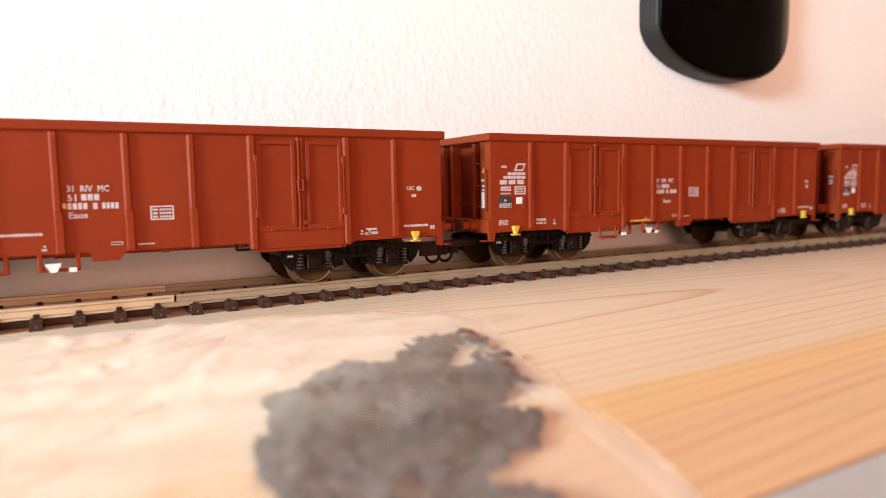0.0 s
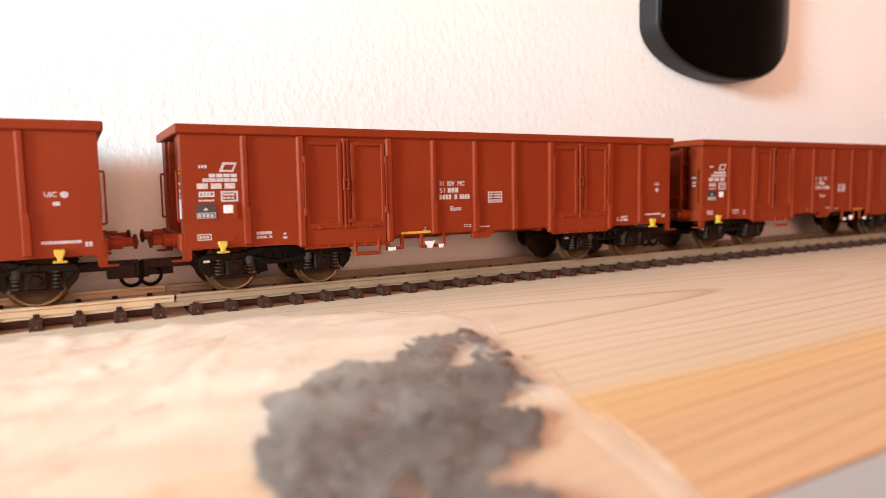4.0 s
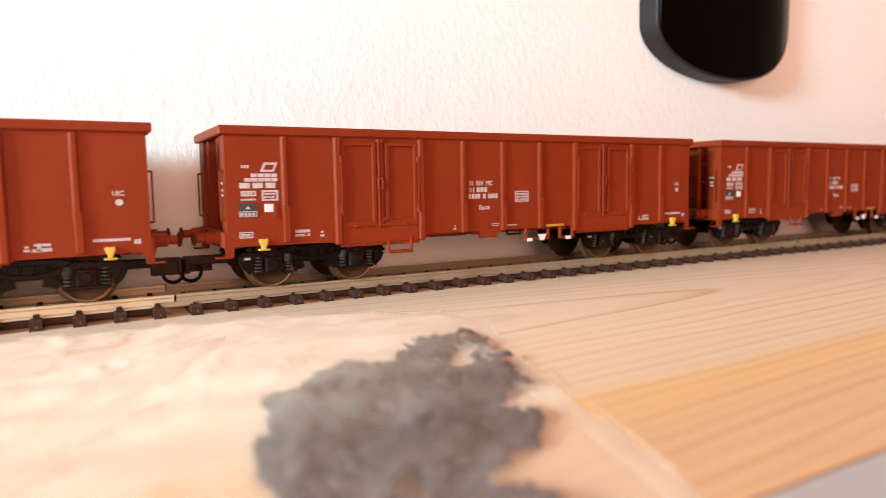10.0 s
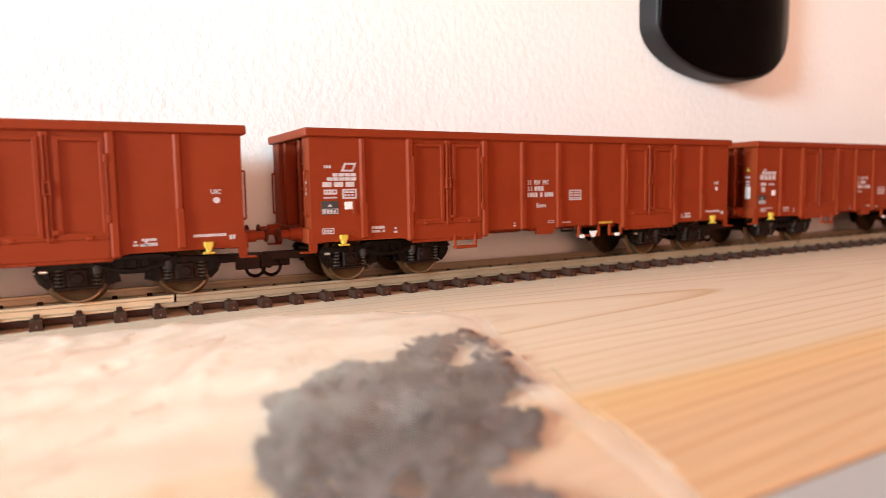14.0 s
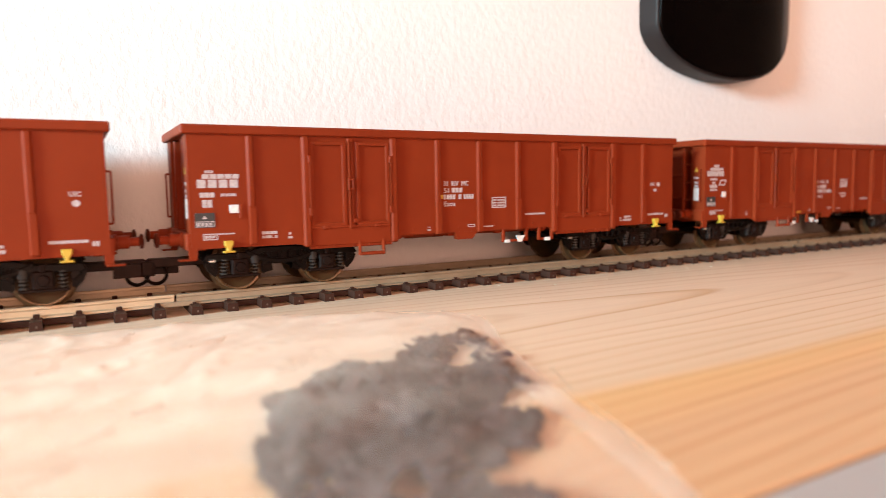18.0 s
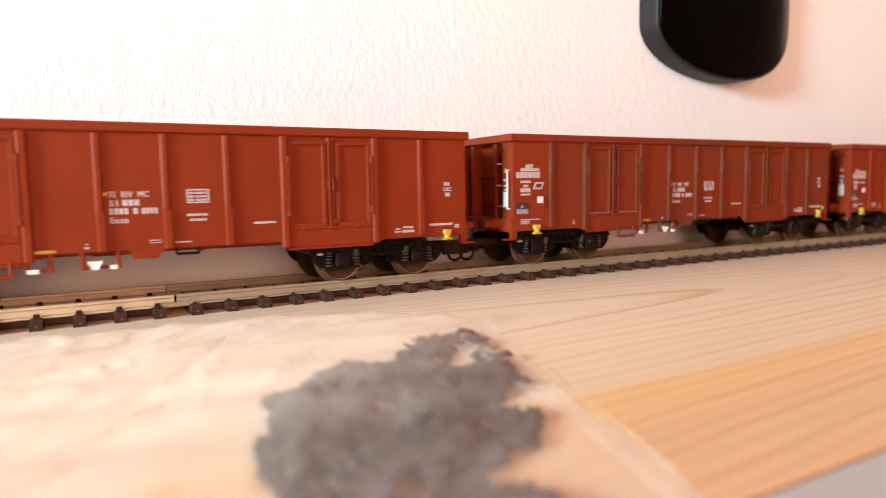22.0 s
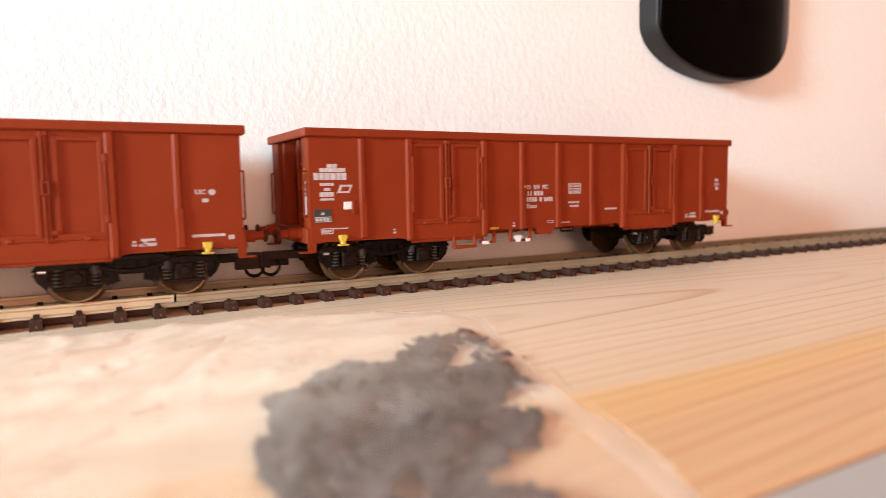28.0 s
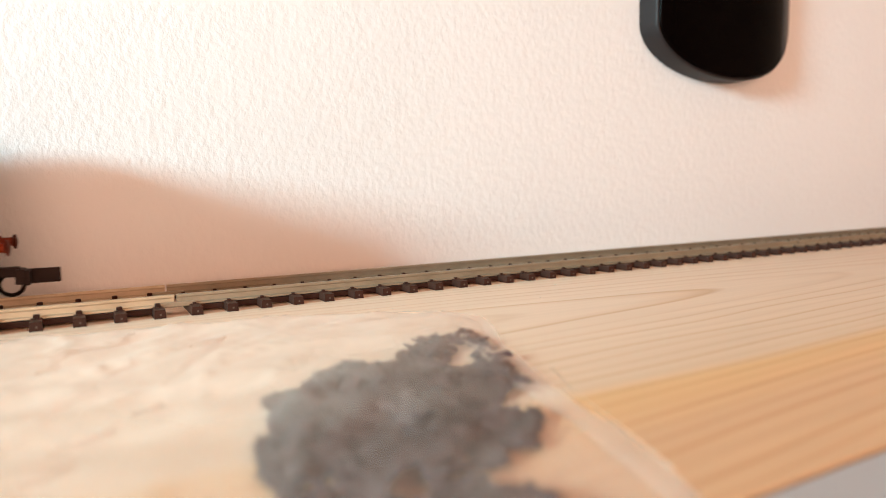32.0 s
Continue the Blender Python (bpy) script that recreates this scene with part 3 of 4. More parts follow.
def make_bogie(w, x):
    bm = B()
    cube(bm, -2.6, 2.6, -10.5, 10.5, 5.6, 9.6, 0.3)
    rod(bm, (0, 0, 9.0), (0, 0, 11.6), 3.2)
    cube(bm, -17.5, -15.8, -9.0, 9.0, 6.6, 8.2, 0.2)
    cube(bm, 15.8, 17.5, -9.0, 9.0, 6.6, 8.2, 0.2)
    bg = part("bogie", bm, DARK, w, "black four-wheel bogie", at=mmpose(x, 0, 0))
    # side frame: upper beam, fish-belly lower chord, horns beside the axle boxes
    bm = B()
    slab(bm, [(-18.6, 7.4), (-17.6, 8.8), (-9.0, 8.9), (-5.6, 9.9), (5.6, 9.9), (9.0, 8.9), (17.6, 8.8), (18.6, 7.4), (17.4, 7.0), (8.0, 7.4), (5.0, 8.7), (-5.0, 8.7), (-8.0, 7.4), (-17.4, 7.0)], -12.9, -11.4)
    lower = [(-9.0, 8.4), (-6.2, 7.0), (-3.0, 6.1), (0, 5.8), (3.0, 6.1), (6.2, 7.0), (9.0, 8.4)]
    slab(bm, lower + [(x2, z + 1.1) for x2, z in reversed(lower)], -13.1, -11.8)
    cube(bm, -8.5, 8.5, -12.0, -11.6, 6.6, 9.2)
    for x2 in (-3.6, -1.2, 1.2, 3.6):
        cube(bm, x2 - 0.35, x2 + 0.35, -12.8, -11.7, 6.4, 9.2)
    for ax in (-10.5, 10.5):
        for s in (-1, 1):
            slab(bm, [(ax + s * 4.9, 8.4), (ax + s * 6.6, 8.2), (ax + s * 7.9, 6.6), (ax + s * 7.2, 5.0), (ax + s * 5.6, 3.4), (ax + s * 4.9, 4.2)], -12.2, -11.2)
            slab(bm, [(ax + s * 5.0, 8.2), (ax + s * 6.2, 8.1), (ax + s * 7.0, 6.6), (ax + s * 5.5, 5.2), (ax + s * 5.0, 5.4)], -12.8, -12.1)
        cube(bm, ax - 5.2, ax + 5.2, -12.7, -11.6, 7.5, 8.6, 0.15)
    es = [e for e in bm.edges if all(v.co.y < -0.0127 for v in e.verts)]
    bmesh.ops.bevel(bm, geom=es, offset=0.22 * MM, segments=2, affect="EDGES", profile=0.5)
    frame_mesh = finish("side_frame", bm, DARK)
    # axle box between two spring seats
    bm = B()
    cube(bm, -2.0, 2.0, -13.3, -11.0, 3.7, 7.6, 0.35)
    rod(bm, (0, -13.3, 5.6), (0, -13.75, 5.6), 1.25, 1.0, 16)
    cube(bm, -4.6, 4.6, -13.0, -11.2, 3.2, 3.8, 0.15)
    cube(bm, -0.6, 0.6, -13.3, -11.4, 7.4, 9.0, 0.15)
    boxm = finish("axle_box", bm, BOXBROWN)
    bm = B()
    for k in range(5):
        ring(bm, (0, 0, 4.15 + k * 0.8), "z", 0.78, 0.17, 14, 6)
    n_coil = len(bm.faces)
    rod(bm, (0, 0, 3.7), (0, 0, 7.8), 0.6, n=8)
    bm.faces.ensure_lookup_table()
    for f in bm.faces[n_coil:]:
        f.material_index = 1
    spring = finish("coil_spring", bm, [STEEL, DARK], True)
    bm = B()
    rod(bm, (0, 0, 6.2), (0, 0, 8.0), 1.1, n=14)
    cap = finish("spring_cap", bm, CAPGREY, True)
    # stub added to give the glint on the lit side of the frame horn
    glint = finish("bearing_pin", rod(B(), (-0.9, -12.9, 7.3), (0.5, -12.9, 7.3), 0.45, 0.45, 12), GLINT_METAL, True)
    for s in (-1, 1):
        t = mmpose(0, 0.9, 0) if s < 0 else mmpose(0, -0.9, 0, 0, 0, 180)
        part("side_frame", frame_mesh, None, bg, at=t)
        for ax in (-10.5, 10.5):
            part("axle_box", boxm, None, bg, at=t @ mmpose(ax, 0, 0))
            for q in (-3.5, 3.5):
                part("coil_spring", spring, None, bg, at=t @ mmpose(ax + q, -12.2, 0))
            if ax < 0:
                part("bearing_pin", glint, None, bg, "bright stub added for a glint on the frame horn", at=t @ mmpose(ax - 6.0, 0, 0))
            part("spring_cap", cap, None, bg, at=t @ mmpose(ax + (3.5 if ax < 0 else -3.5), -12.2, 0))
    # wheelset: dark discs, brass-coloured tread and flange
    bm = B()
    for s in (-1, 1):
        y = lambda v: s * v
        turned(bm, [(6.1, y(7.15)), (6.35, y(7.45)), (6.0, y(7.85)), (5.55, y(8.0)), (5.45, y(9.9)), (5.3, y(10.0)), (4.95, y(9.9)), (4.9, y(7.2))], 36)
    nf = len(bm.faces)
    for s in (-1, 1):
        y = lambda v: s * v
        turned(bm, [(4.92, y(7.4)), (4.92, y(9.55)), (3.4, y(9.0)), (2.0, y(9.1)), (1.6, y(10.2)), (1.2, y(10.4))], 28)
    rod(bm, (0, -11.6, 0), (0, 11.6, 0), 0.9, n=12)
    # balance holes show the turning
    for s in (-1, 1):
        for k in range(4):
            a = k * math.pi / 2
            rod(bm, (3.0 * math.cos(a), s * 9.05, 3.0 * math.sin(a)), (3.0 * math.cos(a), s * 9.2, 3.0 * math.sin(a)), 0.45, n=8)
    bm.faces.ensure_lookup_table()
    for i, f in enumerate(bm.faces):
        f.material_index = 0 if i < nf and abs(f.calc_center_median().y) > 0.0076 else 1
    ws = finish("wheelset", bm, [BRONZE, WHEEL], True)
    for ax in (-10.5, 10.5):
        part("wheelset", ws, None, bg, "brown wheels with brass-coloured treads", at=mmpose(ax, 0, RADIUS))
    # brake beams
    bm = B()
    for ax in (-10.5, 10.5):
        s = 1 if ax < 0 else -1
        for yy in (-8.7, 8.7):
            slab(bm, [(ax + s * 6.3, 8.0), (ax + s * 7.6, 8.0), (ax + s * 8.2, 4.0), (ax + s * 6.2, 3.6)], yy - 1.0, yy + 1.0)
        rod(bm, (ax + s * 7.0, -9, 4.6), (ax + s * 7.0, 9, 4.6), 0.5, n=8)
    part("brake_gear", bm, DARK, bg)


def base_wagon():
    w = thing("goods_wagon", "oxide-red model open goods wagon with black bogies", "model wagon", "wagons of the train")
    side(w, -1)
    side(w, 1)
    wagon_end(w, -1)
    wagon_end(w, 1)
    # rim round the top, a flat hollow section
    bm = B()
    o = 1.15
    cube(bm, -o, LEN + o, -HALF - 0.1, -HALF + 1.7, 35.6, 37.7, 0.3)
    cube(bm, -o, LEN + o, HALF - 1.7, HALF + 0.1, 35.6, 37.7, 0.3)
    cube(bm, -o + 0.02, 1.6, -HALF + 1.5, HALF - 1.5, 35.6, 37.68, 0.25)
    cube(bm, LEN - 1.6, LEN + o - 0.02, -HALF + 1.5, HALF - 1.5, 35.6, 37.68, 0.25)
    part("top_rim", bm, PAINT, w)
    part("loading_floor", cube(B(), 4.4, LEN - 4.4, -HALF + 1.6, HALF - 1.6, 12.0, 13.0), PAINT, w)
    # underframe
    bm = B()
    cube(bm, 3.0, LEN - 3.0, -5.2, -3.6, 9.6, 12.1)
    cube(bm, 3.0, LEN - 3.0, 3.6, 5.2, 9.6, 12.1)
    for x in (36.0, 50.5, 66.0, 81.3, 96.8, 111.3):
        cube(bm, x - 0.8, x + 0.8, -HALF + 1.8, HALF - 1.8, 10.2, 12.1)
    part("underframe", bm, PAINT, w)
    bm = B()
    cube(bm, 50.4, 97.0, -HALF + 1.2, -HALF + 2.4, 10.9, 12.4, 0.15)
    part("sole_bar", bm, PAINT, w)
    part("sole_bar", cube(B(), 50.4, 97.0, HALF - 2.4, HALF - 1.2, 10.9, 12.4, 0.15), PAINT, w)
    bm = B()
    rod(bm, (60, 1.0, 10.3), (72, 1.0, 10.3), 1.5, n=18)
    part("air_tank", bm, PAINT, w, smooth=True)
    for x in (21.6, LEN - 23.0):
        make_bogie(w, x)
        part("bogie_deck", cube(B(), x - 19.5, x + 19.5, -12.2, 12.2, 10.0, 12.1, 0.2), DARK, w, "black bogie deck")
    # hanging step below the door
    bm = B()
    wire(bm, [(38.9, -HALF + 0.5, 10.6), (38.9, -HALF + 0.3, 7.2), (45.2, -HALF + 0.3, 7.2), (45.2, -HALF + 0.5, 10.6)], 0.42, 8)
    cube(bm, 38.7, 45.4, -HALF - 0.4, -HALF + 1.2, 6.8, 7.5, 0.15)
    part("foot_step", bm, PAINT, w, stretch=True)
    # yellow brake handles near both ends
    bm = B()
    slab(bm, [(-1.0, 12.1), (1.0, 12.1), (0.95, 11.2), (0.5, 10.4), (0.5, 9.7), (-0.5, 9.7), (-0.5, 10.4), (-0.95, 11.2)], -HALF - 0.5, -HALF + 0.9)
    bmesh.ops.bevel(bm, geom=list(bm.edges), offset=0.18 * MM, segments=1, affect="EDGES")
    cube(bm, -1.3, 1.3, -HALF - 0.65, -HALF + 0.8, 9.4, 9.85, 0.15)
    yh = finish("release_handle", bm, YELLOW)
    for x in (7.9, 140.9):
        part("release_handle", yh, None, w, "yellow handle", at=mmpose(x, 0, 0))
    return w


FACE = -HALF + 0.64 - 0.06   # print lies just proud of the side sheet


def bars(bm, x0, z0, x1, z1, n, gap=0.3, y=FACE):
    """A row of n short bars between two corners, as unreadable print."""
    wd = (x1 - x0) / n
    for i in range(n):
        cube(bm, x0 + i * wd, x0 + (i + 1) * wd - gap * wd, y, y + 0.05, z0, z1)


def outline_box(bm, x0, z0, x1, z1, t=0.25, y=FACE):
    for q in ((x0, x1, z0, z0 + t), (x0, x1, z1 - t, z1), (x0, x0 + t, z0 + t, z1 - t), (x1 - t, x1, z0 + t, z1 - t)):
        cube(bm, q[0], q[1], y, y + 0.05, q[2], q[3])


def words(text, w, x, z, size, mat, name="lettering", width=None):
    """Raised print in the built-in letter, on the front side of a wagon."""
    cu = bpy.data.curves.new("print", "FONT")
    cu.body, cu.size, cu.extrude, cu.resolution_u = text, size * MM, 0.00002, 2
    cu.offset = 0.00004
    tmp = new("print", cu)
    dg = bpy.context.evaluated_depsgraph_get()
    me = bpy.data.meshes.new_from_object(tmp.evaluated_get(dg))
    bpy.data.objects.remove(tmp)
    bpy.data.curves.remove(cu)
    me.materials.clear()
    me.materials.append(mat)
    ob = new(name, me)
    ob.parent = w
    k = 1.0
    if width:
        xs = [v.co.x for v in me.vertices]
        k = width * MM / max(1e-6, max(xs) - min(xs))
        for v in me.vertices:
            v.co.x *= k
    ob.matrix_basis = mmpose(x * STRETCH, FACE + 0.03, z, 90, 0, 0)
    return ob


def hangers(w, xs, plates):
    """Red hangers below the sole bar with small white plates: one wedge-shaped, the others square."""
    arm = finish("hanger", cube(B(), -0.45, 0.45, -HALF + 0.6, -HALF + 1.4, 7.6, 11.6, 0.15), PAINT)
    for x in xs:
        part("hanger", arm, None, w, at=mmpose(x * STRETCH, 0, 0))
    for a, b in zip(xs[0::2], xs[1::2]):
        part("hanger_bar", cube(B(), a, b, -HALF + 0.7, -HALF + 1.3, 7.6, 8.3, 0.1), PAINT, w, stretch=True)
    for x0, x1, wedge in plates:
        bm = B()
        if wedge:
            slab(bm, [(x0 + 0.2, 9.3), (x1 - 0.2, 9.3), (x1 - 1.1, 7.5), (x0 + 1.1, 7.5)], -HALF + 0.3, -HALF + 0.6)
        else:
            cube(bm, x0 + 0.35, x1 - 0.35, -HALF + 0.3, -HALF + 0.6, 7.4, 8.35, 0.05)
        part("plate", bm, WHITE, w, "white marker plate", stretch=True)


def dress(w, kind, low, stripe, loop, weathered=False, labelled=True):
    """Prints and small fittings; kind 'a', 'b' or 'c' are three letterings."""
    ink = PRINT
    # panel of marks near the left corner
    if kind == "a":
        bm = B()
        bars(bm, 3.5, 28.2, 5.4, 28.9, 3)
        bars(bm, 5.6, 26.2, 11.7, 27.0, 4, 0.12)
        bars(bm, 4.2, 25.2, 11.7, 26.0, 5, 0.08)
        bars(bm, 3.0, 23.7, 11.7, 24.9, 3, 0.22)
        outline_box(bm, 3.3, 21.9, 6.6, 23.1, 0.35)
        bars(bm, 3.9, 22.3, 6.0, 22.7, 3)
        bars(bm, 3.2, 20.95, 6.6, 21.35, 6, 0.15)
        part("load_table", bm, ink, w, "white load table print", stretch=True)
        bm = B()
        slab(bm, [(7.7, 27.4), (10.8, 27.4), (11.7, 29.5), (8.6, 29.5)], FACE, FACE + 0.05)
        lz = part("route_mark", bm, ink, w, "white slanted mark", stretch=True)
        bm = B()
        slab(bm, [(8.5, 27.85), (10.5, 27.85), (11.0, 29.0), (9.0, 29.0)], FACE - 0.03, FACE)
        part("mark_centre", bm, PAINT, lz, stretch=True)
        bm = B()
        outline_box(bm, 7.9, 20.8, 11.6, 23.2, 0.4)
        bars(bm, 8.4, 21.4, 11.0, 21.9, 3)
        bars(bm, 8.4, 22.2, 11.0, 22.6, 2, 0.1)
        part("notice_mark", bm, ink, w, "white framed mark", stretch=True)
        plate_x, plate_z = 2.6, 17.1
    else:
        bm = B()
        if kind == "c":
            bars(bm, 4.4, 28.3, 7.0, 29.2, 2, 0.1)
            bars(bm, 2.6, 27.3, 9.1, 28.2, 3, 0.05)
            bars(bm, 1.1, 25.4, 9.4, 27.1, 6, 0.12)
            bars(bm, 2.6, 24.0, 6.1, 24.7, 4, 0.1)
            bars(bm, 3.6, 22.8, 5.1, 23.5, 1, 0)
            bars(bm, 2.5, 21.4, 6.0, 22.5, 3, 0.08)
            bars(bm, 2.6, 20.5, 6.0, 21.0, 1, 0)
        else:
            bars(bm, 3.5, 27.1, 5.4, 27.7, 3)
            bars(bm, 2.9, 25.9, 10.9, 26.9, 5, 0.14)
            bars(bm, 1.8, 23.9, 10.9, 25.7, 4, 0.2)
            bars(bm, 2.3, 21.8, 5.4, 22.9, 3, 0.1)
            bars(bm, 6.7, 22.0, 10.0, 22.6, 7, 0.2)
            bars(bm, 2.7, 19.6, 4.9, 21.3, 2, 0.15)
        part("load_table", bm, ink, w, "white load table print", stretch=True)
        if kind == "c":
            bm = B()
            slab(bm, [(6.8, 22.2), (9.9, 22.2), (10.8, 24.2), (7.7, 24.2)], FACE, FACE + 0.05)
            lz = part("route_mark", bm, ink, w, "white slanted mark", stretch=True)
            bm = B()
            slab(bm, [(7.6, 22.65), (9.6, 22.65), (10.1, 23.75), (8.1, 23.75)], FACE - 0.03, FACE)
            part("mark_centre", bm, PAINT, lz, stretch=True)
        plate_x, plate_z = 1.0, 15.2
    bm = B()
    cube(bm, plate_x, plate_x + 4.2, FACE - 0.1, FACE + 0.1, plate_z, plate_z + 3.2)
    pl = part("chalk_board", bm, BLACKP, w, "black board with white figures", stretch=True)
    bm = B()
    bars(bm, plate_x + 0.4, plate_z + 0.4, plate_x + 3.8, plate_z + 1.1, 4, 0.3, FACE - 0.14)
    outline_box(bm, plate_x + 0.15, plate_z + 0.15, plate_x + 4.05, plate_z + 1.4, 0.15, FACE - 0.14)
    slab(bm, [(plate_x + 1.5, plate_z + 1.9), (plate_x + 2.6, plate_z + 1.9), (plate_x + 2.05, plate_z + 2.6)], FACE - 0.14, FACE - 0.1)
    part("figures", bm, ink, pl, stretch=True)
    x = 8.4
    tag = part("label_holder", cube(B(), x, x + 2.0, FACE - 0.2, FACE + 0.1, 18.2, 20.1, 0.1), WHITE, w, "white paper label", stretch=True)
    part("holder_frame", cube(B(), x + 2.1, x + 3.0, FACE - 0.25, FACE + 0.1, 17.0, 20.4, 0.1), PAINT, tag, stretch=True)
    bm = B()
    outline_box(bm, 2.6, 12.4, 5.6, 13.8, 0.22)
    bars(bm, 3.0, 12.8, 5.2, 13.4, 3, 0.2)
    if kind != "a":
        bars(bm, 5.7, 13.5, 9.4, 13.8, 5, 0.12)
    part("brake_mark", bm, ink, w, "white framed print", stretch=True)
    bm = B()
    if kind == "c":
        bars(bm, 21.3, 11.7, 22.1, 12.2, 1, 0)
        bars(bm, 21.4, 12.5, 22.0, 12.9, 1, 0)
    else:
        bars(bm, 15.3, 12.2, 18.9, 12.8, 5, 0.1)
        bars(bm, 15.3, 13.1, 18.9, 13.8, 4, 0.1)
        bars(bm, 21.3, 11.9, 22.3, 12.4, 1, 0)
        bars(bm, 21.5, 12.8, 22.1, 13.3, 1, 0)
    for q in (44.0, 57.8, 101.8, 126.6):
        lm = B()
        bars(lm, q, 11.9, q + 0.9, 12.3, 1, 0)
        bars(lm, q + 0.15, 12.6, q + 0.75, 12.95, 1, 0)
        part("lifting_mark", lm, ink, w, stretch=True)
    part("load_mark", bm, ink, w, stretch=True)
    # running text in the middle
    top = {"a": 24.9, "b": 24.9, "c": 23.6}[kind]
    h = 1.35
    words("31  RIV  MC", w, 62.7, top - h, 1.75, ink, width=7.6)
    words("51", w, 62.7, top - 1.85 - h, 1.75, ink, width=1.6)
    bm = B()
    bars(bm, 65.2, top - 1.8 - h, 68.6, top - 1.9, 3, 0.2)
    part("owner_mark", bm, ink, w, "white print", stretch=True)
    bm = B()
    bars(bm, 62.7, top - 3.55 - h, 66.4, top - 3.65, 4, 0.25)
    bars(bm, 67.2, top - 3.55 - h, 68.0, top - 3.65, 1, 0.0)
    bars(bm, 68.8, top - 3.55 - h, 72.0, top - 3.65, 4, 0.25)
    part("running_number", bm, ink, w, "white print", stretch=True)
    words("Eaos", w, 65.8 if kind == "a" else 62.7, top - (6.55 if kind == "a" else 5.35) - h, 1.75, ink, width=3.4)
    zb = {"a": 18.8, "b": 17.3, "c": 20.7}[kind]
    bm = B()
    outline_box(bm, 77.7, zb, 82.3, zb + 3.0, 0.3)
    for k in range(3):
        bars(bm, 78.2, zb + 0.45 + k * 0.75, 79.1, zb + 0.9 + k * 0.75, 1, 0)
        bars(bm, 79.5, zb + 0.45 + k * 0.75, 81.9, zb + 0.9 + k * 0.75, 4, 0.2)
    part("weight_grid", bm, ink, w, "white framed grid of figures", stretch=True)
    bm = B()
    if kind == "c":
        bars(bm, 77.6, 17.9, 81.8, 18.4, 6, 0.12)
        bars(bm, 78.2, 16.8, 81.6, 17.3, 5, 0.12)
        bars(bm, 91.7, 15.6, 96.7, 16.1, 8, 0.1)
    elif kind == "b":
        x0 = 51.2 if low else 88.8
        bars(bm, x0, 15.0, x0 + 7.0, 15.5, 9, 0.1)
    bars(bm, 75.0, 12.2, 78.2, 12.5, 1, 0)
    outline_box(bm, 70.0, 12.4, 72.2, 13.1, 0.15)
    part("revision_mark", bm, ink, w, "small white print", stretch=True)
    # right end
    if kind == "c":
        bm = B()
        bars(bm, 140.9, 23.6, 142.7, 24.5, 2, 0.2)
        bars(bm, 141.2, 20.8, 142.6, 21.8, 1, 0)
        part("approval_mark", bm, ink, w, stretch=True)
        words("UIC", w, 140.6, 22.2, 1.4, ink, width=2.5)
    else:
        words("UIC", w, 137.4 if kind == "b" else 140.4, 22.6, 1.4, ink, width=2.2)
        bm = B()
        cx, cz = (140.9, 23.0) if kind == "b" else (141.6, 21.2)
        bm2 = [(cx + 0.75 * math.cos(a * math.pi / 6), cz + 0.68 * math.sin(a * math.pi / 6)) for a in range(12)]
        slab(bm, bm2, FACE, FACE + 0.05)
        if kind == "b":
            bars(bm, 138.8, 20.8, 140.1, 21.6, 1, 0)
        part("approval_mark", bm, ink, w, stretch=True)
    bm = B()
    bx = 0.0 if kind == "c" else -2.7
    bars(bm, 127.2 + bx, 11.9, 128.2 + bx, 12.3, 1, 0)
    bars(bm, 127.4 + bx, 12.6, 128.0 + bx, 13.0, 1, 0)
    bars(bm, 128.6 + bx, 11.8, 132.0 + bx, 12.5, 5, 0.1)
    bars(bm, 128.9 + bx, 12.9, 131.8 + bx, 13.4, 4, 0.1)
    if kind == "c":
        for o in [o for o in w.children if o.name.startswith("release_handle") and o.location.x > 0.1]:
            o.location.x = 0.1429
    bars(bm, 136.4, 13.2, 143.4, 13.8, 11, 0.12)
    bars(bm, 144.0, 12.4, 145.4, 13.4, 2, 0.2)
    part("brake_table", bm, ink if not weathered else FADED, w, "white brake print", stretch=True)
    # print on the corner post at the end
    bm = B()
    for z0, z1, y0, y1 in ((24.6, 25.2, -13.2, -11.2), (23.0, 23.6, -13.0, -11.5), (21.9, 22.5, -13.0, -11.5)):
        cube(bm, -0.05, 0.0, y0, y1, z0, z1)
    part("end_mark", bm, ink, w)
    if labelled:
        part("end_label", cube(B(), -0.12, 0.0, -13.4, -11.3, 17.2, 21.6), WHITE if weathered else FADED, w, "white strip on the end post")
        bm = B()
        slab(bm, [(-0.8, 27.6), (0.8, 27.6), (0.0, 29.1)], -0.06, 0.0)
        part("warning_triangle", bm, YELLOW, w, "yellow warning triangle", at=mmpose(0, -12.3, -0.6, 0, 0, -90))
    if kind == "b":
        for o in [o for o in w.children if o.name.startswith("grab_rail") and o.location.x < 0.01 and o.location.y < 0]:
            bpy.data.objects.remove(o)
    # rain flap under the sole bar
    x = 72.6 if kind == "a" and low else 66.0
    bm = slab(B(), [(x, 11.2), (x + 7.0, 11.2), (x + 5.4, 9.2), (x + 0.6, 9.2)], -HALF + 0.5, -HALF + 2.2)
    part("sill_block", bm, PAINT, w, stretch=True)
    # hangers, loop and yellow stripe
    if low:
        hangers(w, (47.8, 51.8, 57.4, 63.9), ((47.4, 50.2, False), (57.9, 61.2, True), (61.9, 64.0, False)))
    else:
        hangers(w, (81.6, 89.4, 93.8, 98.4), ((81.4, 83.8, False), (85.3, 88.6, True), (95.2, 97.8, False)))
